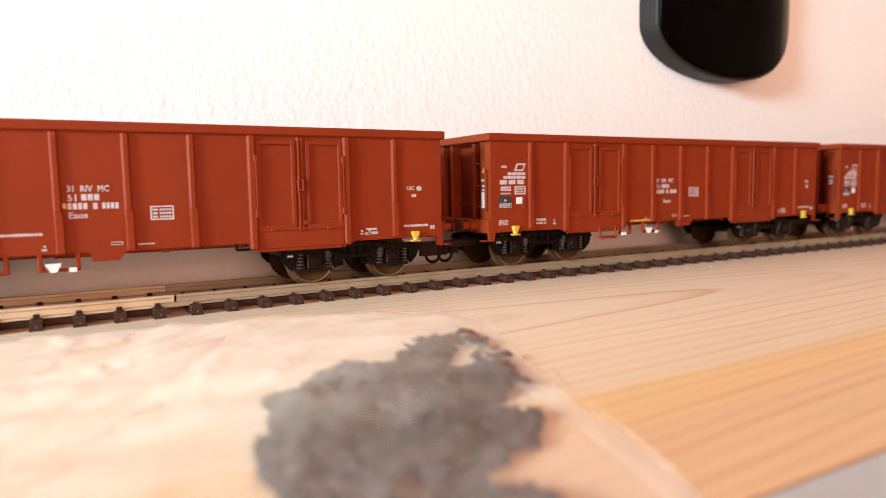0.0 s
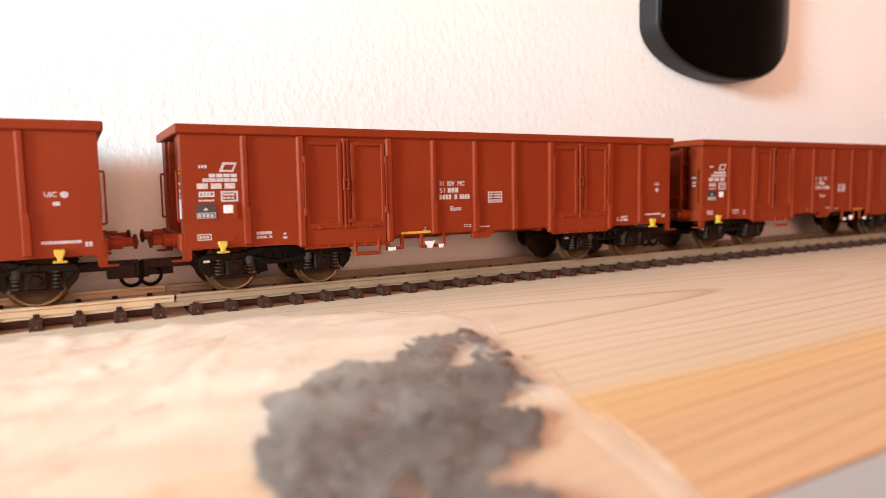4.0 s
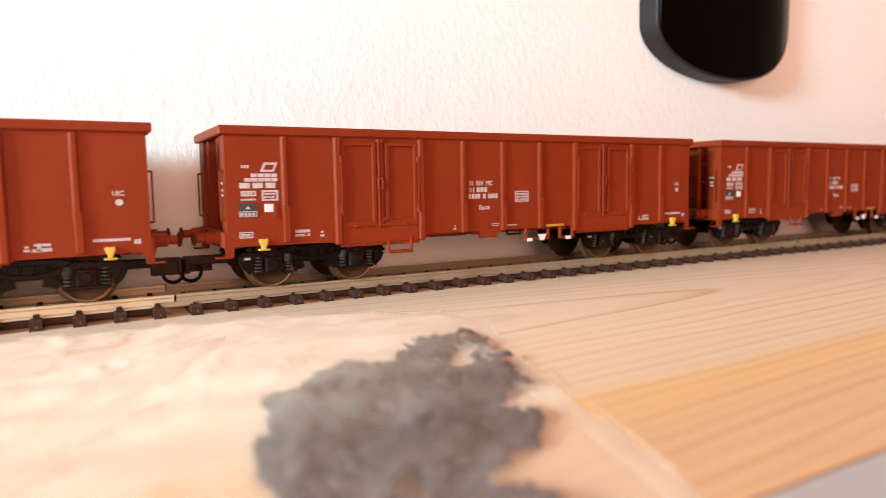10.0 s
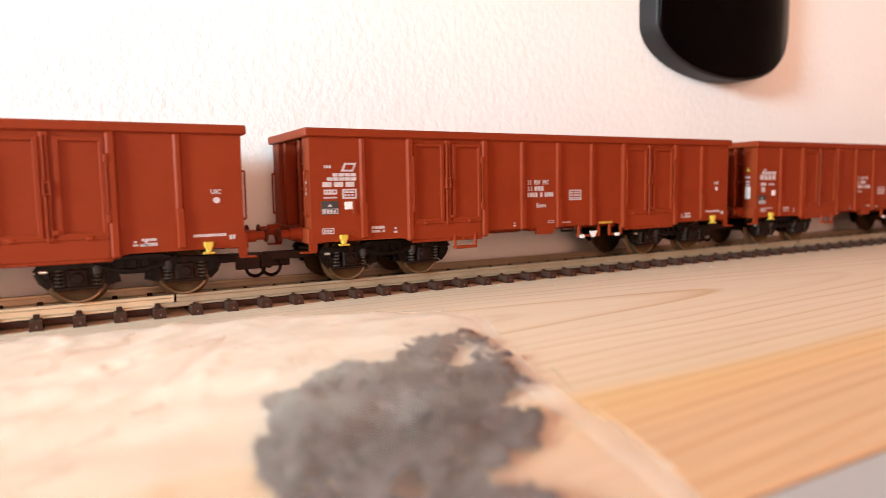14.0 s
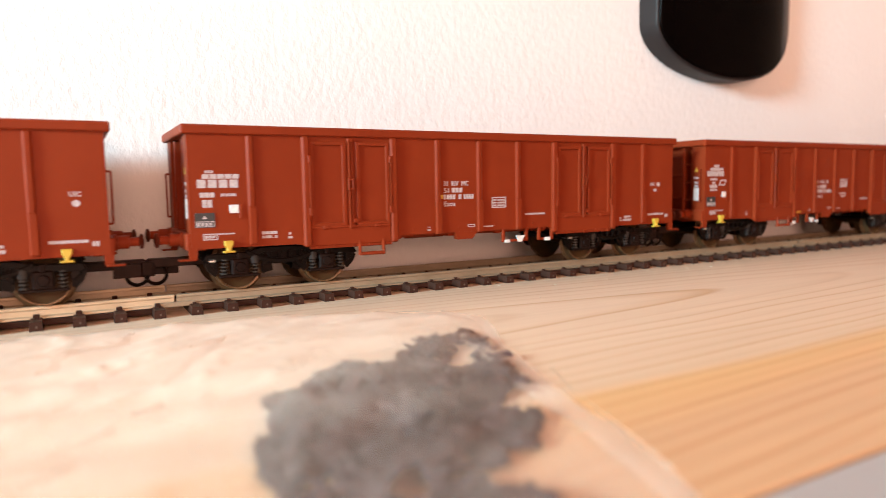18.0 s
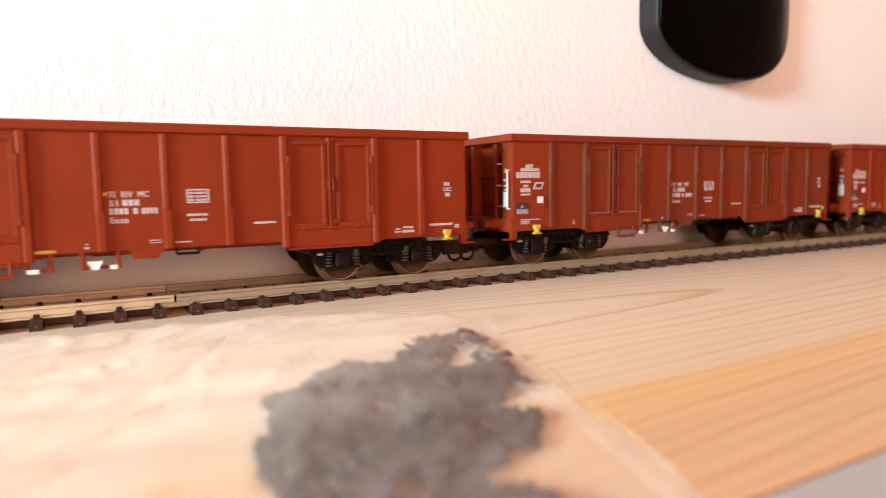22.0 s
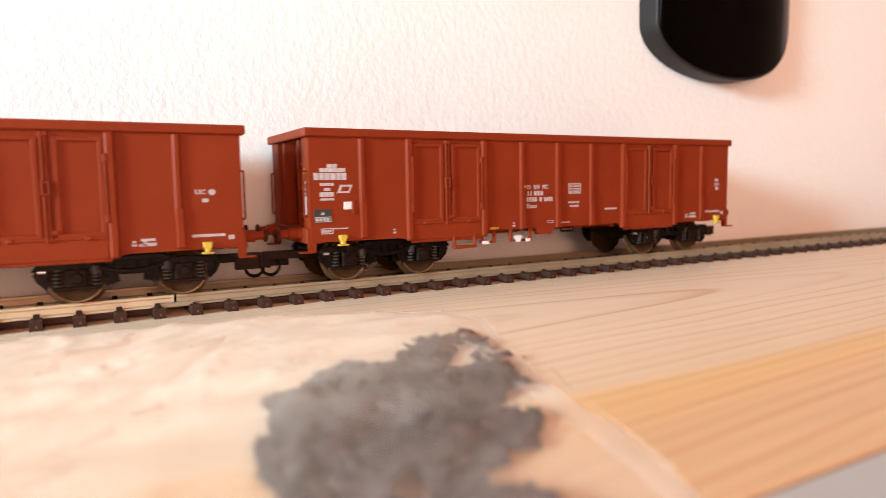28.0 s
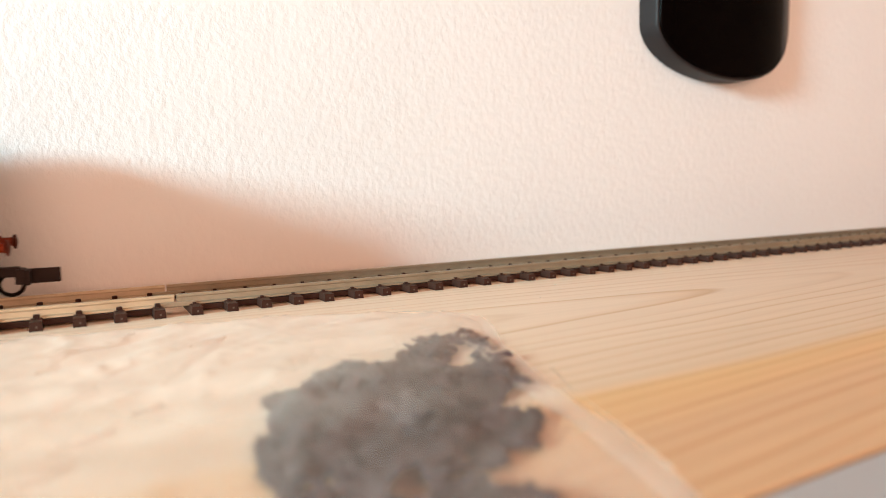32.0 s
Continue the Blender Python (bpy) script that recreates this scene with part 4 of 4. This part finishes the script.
    if stripe:
        part("yellow_stripe", cube(B(), stripe[0], stripe[1], FACE - 0.25, FACE + 0.1, 11.35, 12.0, 0.1), MUSTARD, w, "worn yellow stripe", stretch=True)
    if loop:
        bm = B()
        wire(bm, [(loop, -HALF + 1.2, 11.3), (loop, -HALF + 1.0, 9.8), (loop + 4.6, -HALF + 1.0, 9.8), (loop + 4.6, -HALF + 1.2, 11.3)], 0.3, 6)
        part("sill_loop", bm, DARK, w, stretch=True)
    if kind == "c":
        part("mark_dot", cube(B(), 61.6, 62.5, FACE, FACE + 0.05, 22.6, 23.3), YELLOW, w, stretch=True)
    if kind == "b":
        part("mark_dot", cube(B(), 61.3, 62.5, FACE, FACE + 0.05, 20.2, 21.2), YELLOW, w, stretch=True)
    if weathered:
        # paint rubbed off along the lower edge of the first door
        for x0 in (27.6, 39.1):
            part("scuffed_edge", cube(B(), x0, x0 + 8.0, -HALF - 0.08, -HALF + 0.1, 14.55, 14.85, 0.05), SCUFF, w, "pale rubbed door edge")
        for o in w.children_recursive:
            for sl in o.material_slots:
                if o.name.startswith(("grab_rail", "ladder_rung")):
                    sl.link = "OBJECT"
                    sl.material = FADED
                elif sl.material is PAINT and not o.name.startswith(("corner", "end_", "buffer", "grab")):
                    sl.link = "OBJECT"
                    sl.material = PAINT_OLD_SHEET if o.name.startswith(("side_wall", "top_rim")) else PAINT_OLD_DOOR if o.name.startswith(("door", "lower")) else PAINT_OLD


first = base_wagon()
wagons = [first] + [copy_thing(first, Matrix.Identity(4)) for _ in range(8)]
FITTINGS = [("b", True, None, 95.0), ("a", True, (51.5, 60.0), None), ("a", False, (88.4, 94.8), 75.2), ("a", False, (89.1, 94.5), 75.2),
            ("b", False, None, 101.0), ("c", True, (49.0, 52.9), 75.2), ("c", True, (49.0, 52.7), 75.2), ("b", False, None, 75.2),
            ("c", True, (50.2, 53.1), 75.2)]
for i, w in enumerate(wagons):
    dress(w, *FITTINGS[i], weathered=(i == 6), labelled=i not in (2, 3))
wagons[6]["label"] = "weathered dull red model open goods wagon with grey wear"
for i in (0, 4, 7):
    wagons[i]["label"] = "oxide-red model goods wagon, yellow mark beside white number print"


# ---------------------------------------------------------------- track
SECTION, SLEEPERS = 230.9, 30


def rail_profile(bm, x0, x1, y):
    z0 = RAIL_TOP - 2.5
    prof = [(-1.1, z0), (1.1, z0), (1.1, z0 + 0.35), (0.3, z0 + 0.6), (0.3, z0 + 1.65), (0.45, z0 + 1.9), (0.45, RAIL_TOP - 0.12), (0.36, RAIL_TOP), (-0.36, RAIL_TOP), (-0.45, RAIL_TOP - 0.12), (-0.45, z0 + 1.9), (-0.3, z0 + 1.65), (-0.3, z0 + 0.6), (-1.1, z0 + 0.35)]
    a = [bm.verts.new((x0 * MM, (y + p) * MM, z * MM)) for p, z in prof]
    b = [bm.verts.new((x1 * MM, (y + p) * MM, z * MM)) for p, z in prof]
    n = len(prof)
    for i in range(n):
        bm.faces.new((a[i], a[(i + 1) % n], b[(i + 1) % n], b[i]))
    bm.faces.new(a)
    bm.faces.new(b[::-1])
    bmesh.ops.recalc_face_normals(bm, faces=bm.faces)
    return bm


def spotted(bm):
    """A pale spot on each end of a sleeper: the highlight of its hole, put into colour."""
    old = len(bm.faces)
    for s in (-1, 1):
        rod(bm, (0.1, s * 14.53, 0.85), (0.1, s * 14.45, 0.85), 0.24, n=8)
    bm.faces.ensure_lookup_table()
    for f in bm.faces[old:]:
        f.material_index = 1


def track_section():
    t = thing("track_section", "straight model track section, tan metal rails on brown sleepers", "model track", "track sections in a row")
    for y in (-8.75, 8.75):
        part("rail", rail_profile(B(), 0.25, SECTION - 0.25, y), NICKEL, t, "tan nickel-silver rail")
    bm = B()
    slab(bm, [(-1.25, 0.0), (1.25, 0.0), (1.1, 1.9), (-1.1, 1.9)], -14.5, 14.5)
    for s in (-1, 1):
        y = s * 8.75
        cube(bm, -1.0, 1.0, y - 2.3, y + 2.3, 1.6, 2.05, 0.1)
        for q in (-1, 1):
            cube(bm, -0.6, 0.6, y + q * 1.2 - 0.55, y + q * 1.2 + 0.55, 1.9, 2.75, 0.18)
    spotted(bm)
    slp = finish("sleeper", bm, [SLEEPER, HOLE_GLINT])
    bm = B()
    slab(bm, [(-1.25, 0.0), (1.25, 0.0), (1.1, 1.9), (-1.1, 1.9)], -14.5, 14.5)
    for y in (-8.75, 8.75):
        cube(bm, -1.0, 1.0, y - 2.0, y + 2.0, 1.6, 2.0, 0.1)
        for q in (-1, 1):
            cube(bm, -0.45, 0.45, y + q * 1.15 - 0.45, y + q * 1.15 + 0.45, 1.9, 2.35, 0.14)
    spotted(bm)
    low_slp = finish("sleeper", bm, [SLEEPER, HOLE_GLINT])
    pitch = SECTION / SLEEPERS
    for i in range(SLEEPERS):
        part("sleeper", low_slp, None, t, at=mmpose((i + 0.5) * pitch, 0, 0))
    bm = B()
    for y in (-8.75, 8.75):
        cube(bm, pitch * 0.5, SECTION - pitch * 0.5, y - 1.3, y + 1.3, 0.35, 1.55)
    part("sleeper_web", bm, SLEEPER, t)
    bm = B()
    for y in (-8.75, 8.75):
        cube(bm, -4.2, 4.2, y - 1.5, y + 1.5, RAIL_TOP - 2.75, RAIL_TOP - 1.9, 0.2)
        cube(bm, -4.2, 4.2, y - 1.5, y - 0.4, RAIL_TOP - 2.2, RAIL_TOP - 1.6, 0.15)
    part("rail_joiner", bm, NICKEL, t, "folded metal rail joiner")
    return t, slp


sec, tall_sleeper = track_section()
sec.matrix_basis = mmpose(18.9, 0, 0)
for k in range(-7, 8):
    if k:
        made = copy_thing(sec, mmpose(18.9 + k * SECTION, 0, 0))
        # sections to the left: taller clips, and rails in the lighter, lit colour
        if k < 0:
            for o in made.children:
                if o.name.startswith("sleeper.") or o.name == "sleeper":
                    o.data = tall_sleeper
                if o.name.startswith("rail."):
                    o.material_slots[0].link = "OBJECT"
                    o.material_slots[0].material = LIT_BRASS


# ---------------------------------------------------------------- bag of grey flakes lying on the board
def bag():
    rng = random.Random(4)
    b = thing("plastic_bag", "clear crumpled polythene bag lying flat on the pine board", "plastic bag")
    # corners: right-hand edge slants, long edge runs along the track
    nx, ny = 74, 52

    def between(q, pts):
        for (a0, b0), (a1, b1) in zip(pts[:-1], pts[1:]):
            if q <= a1:
                break
        k = (q - a0) / (a1 - a0)
        return b0 + (b1 - b0) * k

    far_edge = [(-73, -19), (-4, -24), (15, -27), (38, -30), (56, -37.5), (65, -42), (69.5, -46), (72, -49), (73, -53)]
    side_edge = [(0.0, 73.0), (0.05, 72.0), (0.17, 68.0), (0.30, 62.5), (0.45, 59.0), (0.62, 54.2), (0.78, 52.2), (1.0, 46.0)]

    def place(u, v):
        x = -73 + (between(v, side_edge) + 73) * u
        return x, between(-73 + 146 * u, far_edge) * (1 - v) - (129 + 2 * u) * v

    def lift(x, y, u, v):
        hump = 2.7 * math.exp(-(((x - 34) / 25.0) ** 2 + ((y + 96) / 32.0) ** 2) ** 1.4)
        hump += 0.9 * math.exp(-(((x - 54) / 15.0) ** 2 + ((y + 76) / 19.0) ** 2) ** 1.5)
        edge = min(u * 9, (1 - u) * 26, v * 14, (1 - v) * 9)
        k = min(1.0, max(0.0, edge))
        wr = noise.noise(Vector((x * 0.05 + y * 0.09, y * 0.04, 3.1))) * 0.9 + noise.noise(Vector((x * 0.16 - y * 0.1, y * 0.12, 7.7))) * 0.35
        crease = abs(noise.noise(Vector((x * 0.07 - y * 0.12, y * 0.03 + x * 0.03, 1.2))))
        along, across = 0.77 * x + 0.64 * y, -0.64 * x + 0.77 * y
        ridge = max(0.0, 1 - abs(noise.noise(Vector((across * 0.11, along * 0.04, 5.5)))) * 9) ** 2 * 0.9 * max(0.15, min(1.0, (45 - x) / 40))
        return 0.25 + k * (ridge + max(0.2, 1.5 + wr + 1.4 * (0.35 - crease)) + hump)

    bm = B()
    grid = []
    for j in range(ny + 1):
        row = []
        for i in range(nx + 1):
            u, v = i / nx, j / ny
            x, y = place(u, v)
            row.append(bm.verts.new((x * MM, y * MM, lift(x, y, u, v) * MM)))
        grid.append(row)
    for j in range(ny):
        for i in range(nx):
            bm.faces.new((grid[j][i], grid[j + 1][i], grid[j + 1][i + 1], grid[j][i + 1]))
    bmesh.ops.subdivide_edges(bm, edges=bm.edges, cuts=1, use_grid_fill=True, smooth=0.6)
    part("upper_film", bm, FILM, b, smooth=True)
    bm = B()
    q = [place(i / 20, 0) for i in range(21)] + [place(1, i / 20) for i in range(1, 21)] + [place(0, 1)]
    f = bm.faces.new([bm.verts.new((x * MM, y * MM, 0.12 * MM)) for x, y in q])
    part("lower_film", bm, FILM, b)
    # welded edges
    for (u0, v0), (u1, v1) in (((1, 0), (1, 1)), ((0, 0), (1, 0))):
        bm = B()
        n = 40
        prev = None
        for k in range(n + 1):
            s = k / n
            u, v = u0 + (u1 - u0) * s, v0 + (v1 - v0) * s
            x, y = place(u, v)
            z = 0.5 + 0.5 * noise.noise(Vector((s * 9, v0 * 5, 2)))
            ix, iy = place(min(1, max(0, u - (0.035 if u0 == u1 else 0))), min(1, v + (0.03 if v0 == v1 else 0)))
            a = bm.verts.new((x * MM, y * MM, (z + 0.1) * MM))
            c = bm.verts.new((ix * MM, iy * MM, (z + 0.5) * MM))
            if prev:
                bm.faces.new((prev[0], a, c, prev[1]))
            prev = (a, c)
        part("seam", bm, SEAM, b, "welded edge, whitened for its highlight", smooth=True)
    # slanting creases across the empty end, their shaded side put into a pink tint
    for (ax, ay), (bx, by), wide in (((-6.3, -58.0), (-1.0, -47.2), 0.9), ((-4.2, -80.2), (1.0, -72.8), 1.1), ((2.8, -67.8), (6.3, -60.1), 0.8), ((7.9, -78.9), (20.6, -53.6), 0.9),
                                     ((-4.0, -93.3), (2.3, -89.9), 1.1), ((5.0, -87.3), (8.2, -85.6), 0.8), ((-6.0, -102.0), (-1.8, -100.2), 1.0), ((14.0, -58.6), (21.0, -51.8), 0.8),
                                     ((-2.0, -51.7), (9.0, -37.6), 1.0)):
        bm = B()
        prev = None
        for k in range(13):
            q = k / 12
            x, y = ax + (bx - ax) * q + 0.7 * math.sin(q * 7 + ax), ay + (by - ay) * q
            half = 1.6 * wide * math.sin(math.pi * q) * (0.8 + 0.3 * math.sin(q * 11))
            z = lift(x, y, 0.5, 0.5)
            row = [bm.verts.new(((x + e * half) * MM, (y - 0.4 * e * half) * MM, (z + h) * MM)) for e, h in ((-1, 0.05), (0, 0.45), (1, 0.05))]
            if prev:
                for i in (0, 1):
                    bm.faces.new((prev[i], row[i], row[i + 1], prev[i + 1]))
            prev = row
        part("crease", bm, CREASE_SHADE, b, "crease in the film, tinted pink for its shaded side", smooth=True)
    # a sharp fold running down the clear side, its highlight put into a milky strip
    bm = B()
    prev = None
    for k in range(25):
        s = k / 24
        x, y = 54.7 - 8.2 * s, -98.8 - 27.2 * s + 1.2 * math.sin(s * 5)
        z = 3.4 - 1.6 * s
        a, c = bm.verts.new((x * MM, y * MM, z * MM)), bm.verts.new(((x + 2.0 - s) * MM, (y + 0.6) * MM, (z - 1.2) * MM))
        if prev:
            bm.faces.new((prev[0], a, c, prev[1]))
        prev = (a, c)
    part("fold", bm, SEAM, b, "fold in the film, whitened for its highlight", smooth=True)
    for o in b.children:
        o.visible_shadow = False
    # flakes inside
    bm = B()
    rim = [(12, -128), (13.4, -114), (14.0, -108), (15.2, -101), (18, -95.5), (20.0, -87.2), (24.4, -83.7), (29, -81.5), (33, -77), (34.6, -75), (37, -77.5), (39.8, -79.5),
           (44, -75.5), (49, -70), (53, -65), (59.5, -65.3), (60.3, -68.5), (56, -72), (52, -78), (47.2, -83), (51, -83.5), (54.5, -81), (58.0, -73), (61, -66.5), (63.2, -61.8), (62.4, -68.5),
           (57.0, -84.5), (52.4, -97.0), (50.0, -96.0), (46.5, -99.6), (42, -100.8), (41.5, -104.5), (44.5, -105.5), (47.6, -106.2), (43, -111.5), (39.5, -114.2), (37, -113.8),
           (34.7, -117.8), (29.6, -116.4), (29, -118.2), (35, -120.6), (32.5, -128)]

    # bare spots where the wood shows through: centre and half-widths
    gaps = [(50.6, -81.6, 2.9, 2.2), (56.2, -74.0, 1.0, 4.2), (46.5, -102.8, 5.0, 1.2), (32.6, -117.3, 4.2, 0.5), (17.5, -112.0, 2.0, 0.2)]

    def inside(x, y):
        hit = False
        for (ax, ay), (bx, by) in zip(rim, rim[1:] + rim[:1]):
            if (ay > y) != (by > y) and x < (bx - ax) * (y - ay) / (by - ay) + ax:
                hit = not hit
        return hit

    for k in range(8000):
        x, y = rng.uniform(6, 66), rng.uniform(-128, -58)
        s = rng.uniform(0.5, 1.4) * (1.8 if rng.random() < 0.08 else 1.0)
        if not inside(x, y) or any(((x - hx) / (rx + s)) ** 2 + ((y - hy) / (ry + s)) ** 2 < 1 for hx, hy, rx, ry in gaps):
            continue
        top = 2.2 * math.exp(-(((x - 33) / 20.0) ** 2 + ((y + 97) / 26.0) ** 2)) + 0.6 * noise.noise(Vector((x * 0.2, y * 0.2, 0)))
        if noise.noise(Vector((x * 0.22, y * 0.15, 9.0))) < -0.42:
            continue
        if 61.5 + (y + 66) * 0.476 - x < 6:  # flat towards the bag's slanting edge
            top *= 0.25
        m = Matrix.Translation((x * MM, y * MM, (rng.uniform(0.5, 1.0) * max(0, top) + 0.5) * MM)) @ Euler((rng.uniform(-0.55, 0.55), rng.uniform(-0.55, 0.55), rng.uniform(0, 6.3))).to_matrix().to_4x4()
        vs = bmesh.ops.create_icosphere(bm, subdivisions=1, radius=s * MM, matrix=Matrix.Identity(4))["verts"]
        fx, fy, fz = rng.uniform(0.8, 1.7), rng.uniform(0.6, 1.0), rng.uniform(0.15, 0.35)
        for v in vs:
            j = 1 + rng.uniform(-0.28, 0.28)
            v.co = m @ Vector((v.co.x * fx * j, v.co.y * fy * j, v.co.z * fz * j))
    for v in bm.verts:
        v.co.z = max(v.co.z, 0.0003)
    solid("grey_flakes", bm, CHIP, "heap of dark grey flakes inside a clear bag", "flakes", "stuff")


bag()


def crumbs():
    """Pale sawdust crumbs left on the board beside the track."""
    rng = random.Random(9)
    bm = B()
    for k in range(26):
        x, y = rng.uniform(60, 300), -17.5 - abs(rng.gauss(0, 14))
        r = rng.uniform(0.1, 0.26)
        vs = bmesh.ops.create_icosphere(bm, subdivisions=1, radius=r * MM)["verts"]
        f = rng.uniform(1.0, 2.6)
        a = rng.uniform(0, 3.1)
        for v in vs:
            p = Vector((v.co.x * f, v.co.y, v.co.z * 0.5)) * (1 + rng.uniform(-0.25, 0.25))
            v.co = Vector((p.x * math.cos(a) - p.y * math.sin(a) + x * MM, p.x * math.sin(a) + p.y * math.cos(a) + y * MM, p.z + r * 0.4 * MM))
    solid("wood_crumbs", bm, CRUMB, "pale sawdust crumbs scattered on the pine board", "crumbs", "stuff")


crumbs()


# ---------------------------------------------------------------- motion of the train
def along(t):
    """Place of the train at t, smoothly between the rows of RUN."""
    for i in range(len(RUN) - 1):
        if RUN[i][0] <= t <= RUN[i + 1][0]:
            break
    (t0, a), (t1, b) = RUN[i], RUN[i + 1]
    ta, pa = RUN[max(0, i - 1)]
    tb, pb = RUN[min(len(RUN) - 1, i + 2)]
    m0, m1 = (b - pa) / (t1 - ta), (pb - a) / (tb - t0)
    d, s = t1 - t0, (t - t0) / (t1 - t0)
    return (2 * s ** 3 - 3 * s ** 2 + 1) * a + (s ** 3 - 2 * s ** 2 + s) * d * m0 + (-2 * s ** 3 + 3 * s ** 2) * b + (s ** 3 - s ** 2) * d * m1


def motions():
    times = [0.0]
    for k in range(1, 321):
        t = k / 10
        if abs(along(t) - along(times[-1])) > 5.4 or k == 320:
            times.append(t)
    spin = [(t, math.degrees(along(t) * -1 / RADIUS)) for t in times]
    for i, w in enumerate(wagons):
        walk(w, [(t, mmpose(x + PITCH * i, 0, RAIL_TOP)) for t, x in RUN])
        for o in w.children_recursive:
            if o.name.startswith("wheelset"):
                x, y, z = o.location
                start = 37.0 * i
                walk(o, [(t, pose(x, y, z, 0, -(a + start), 0)) for t, a in spin])


motions()
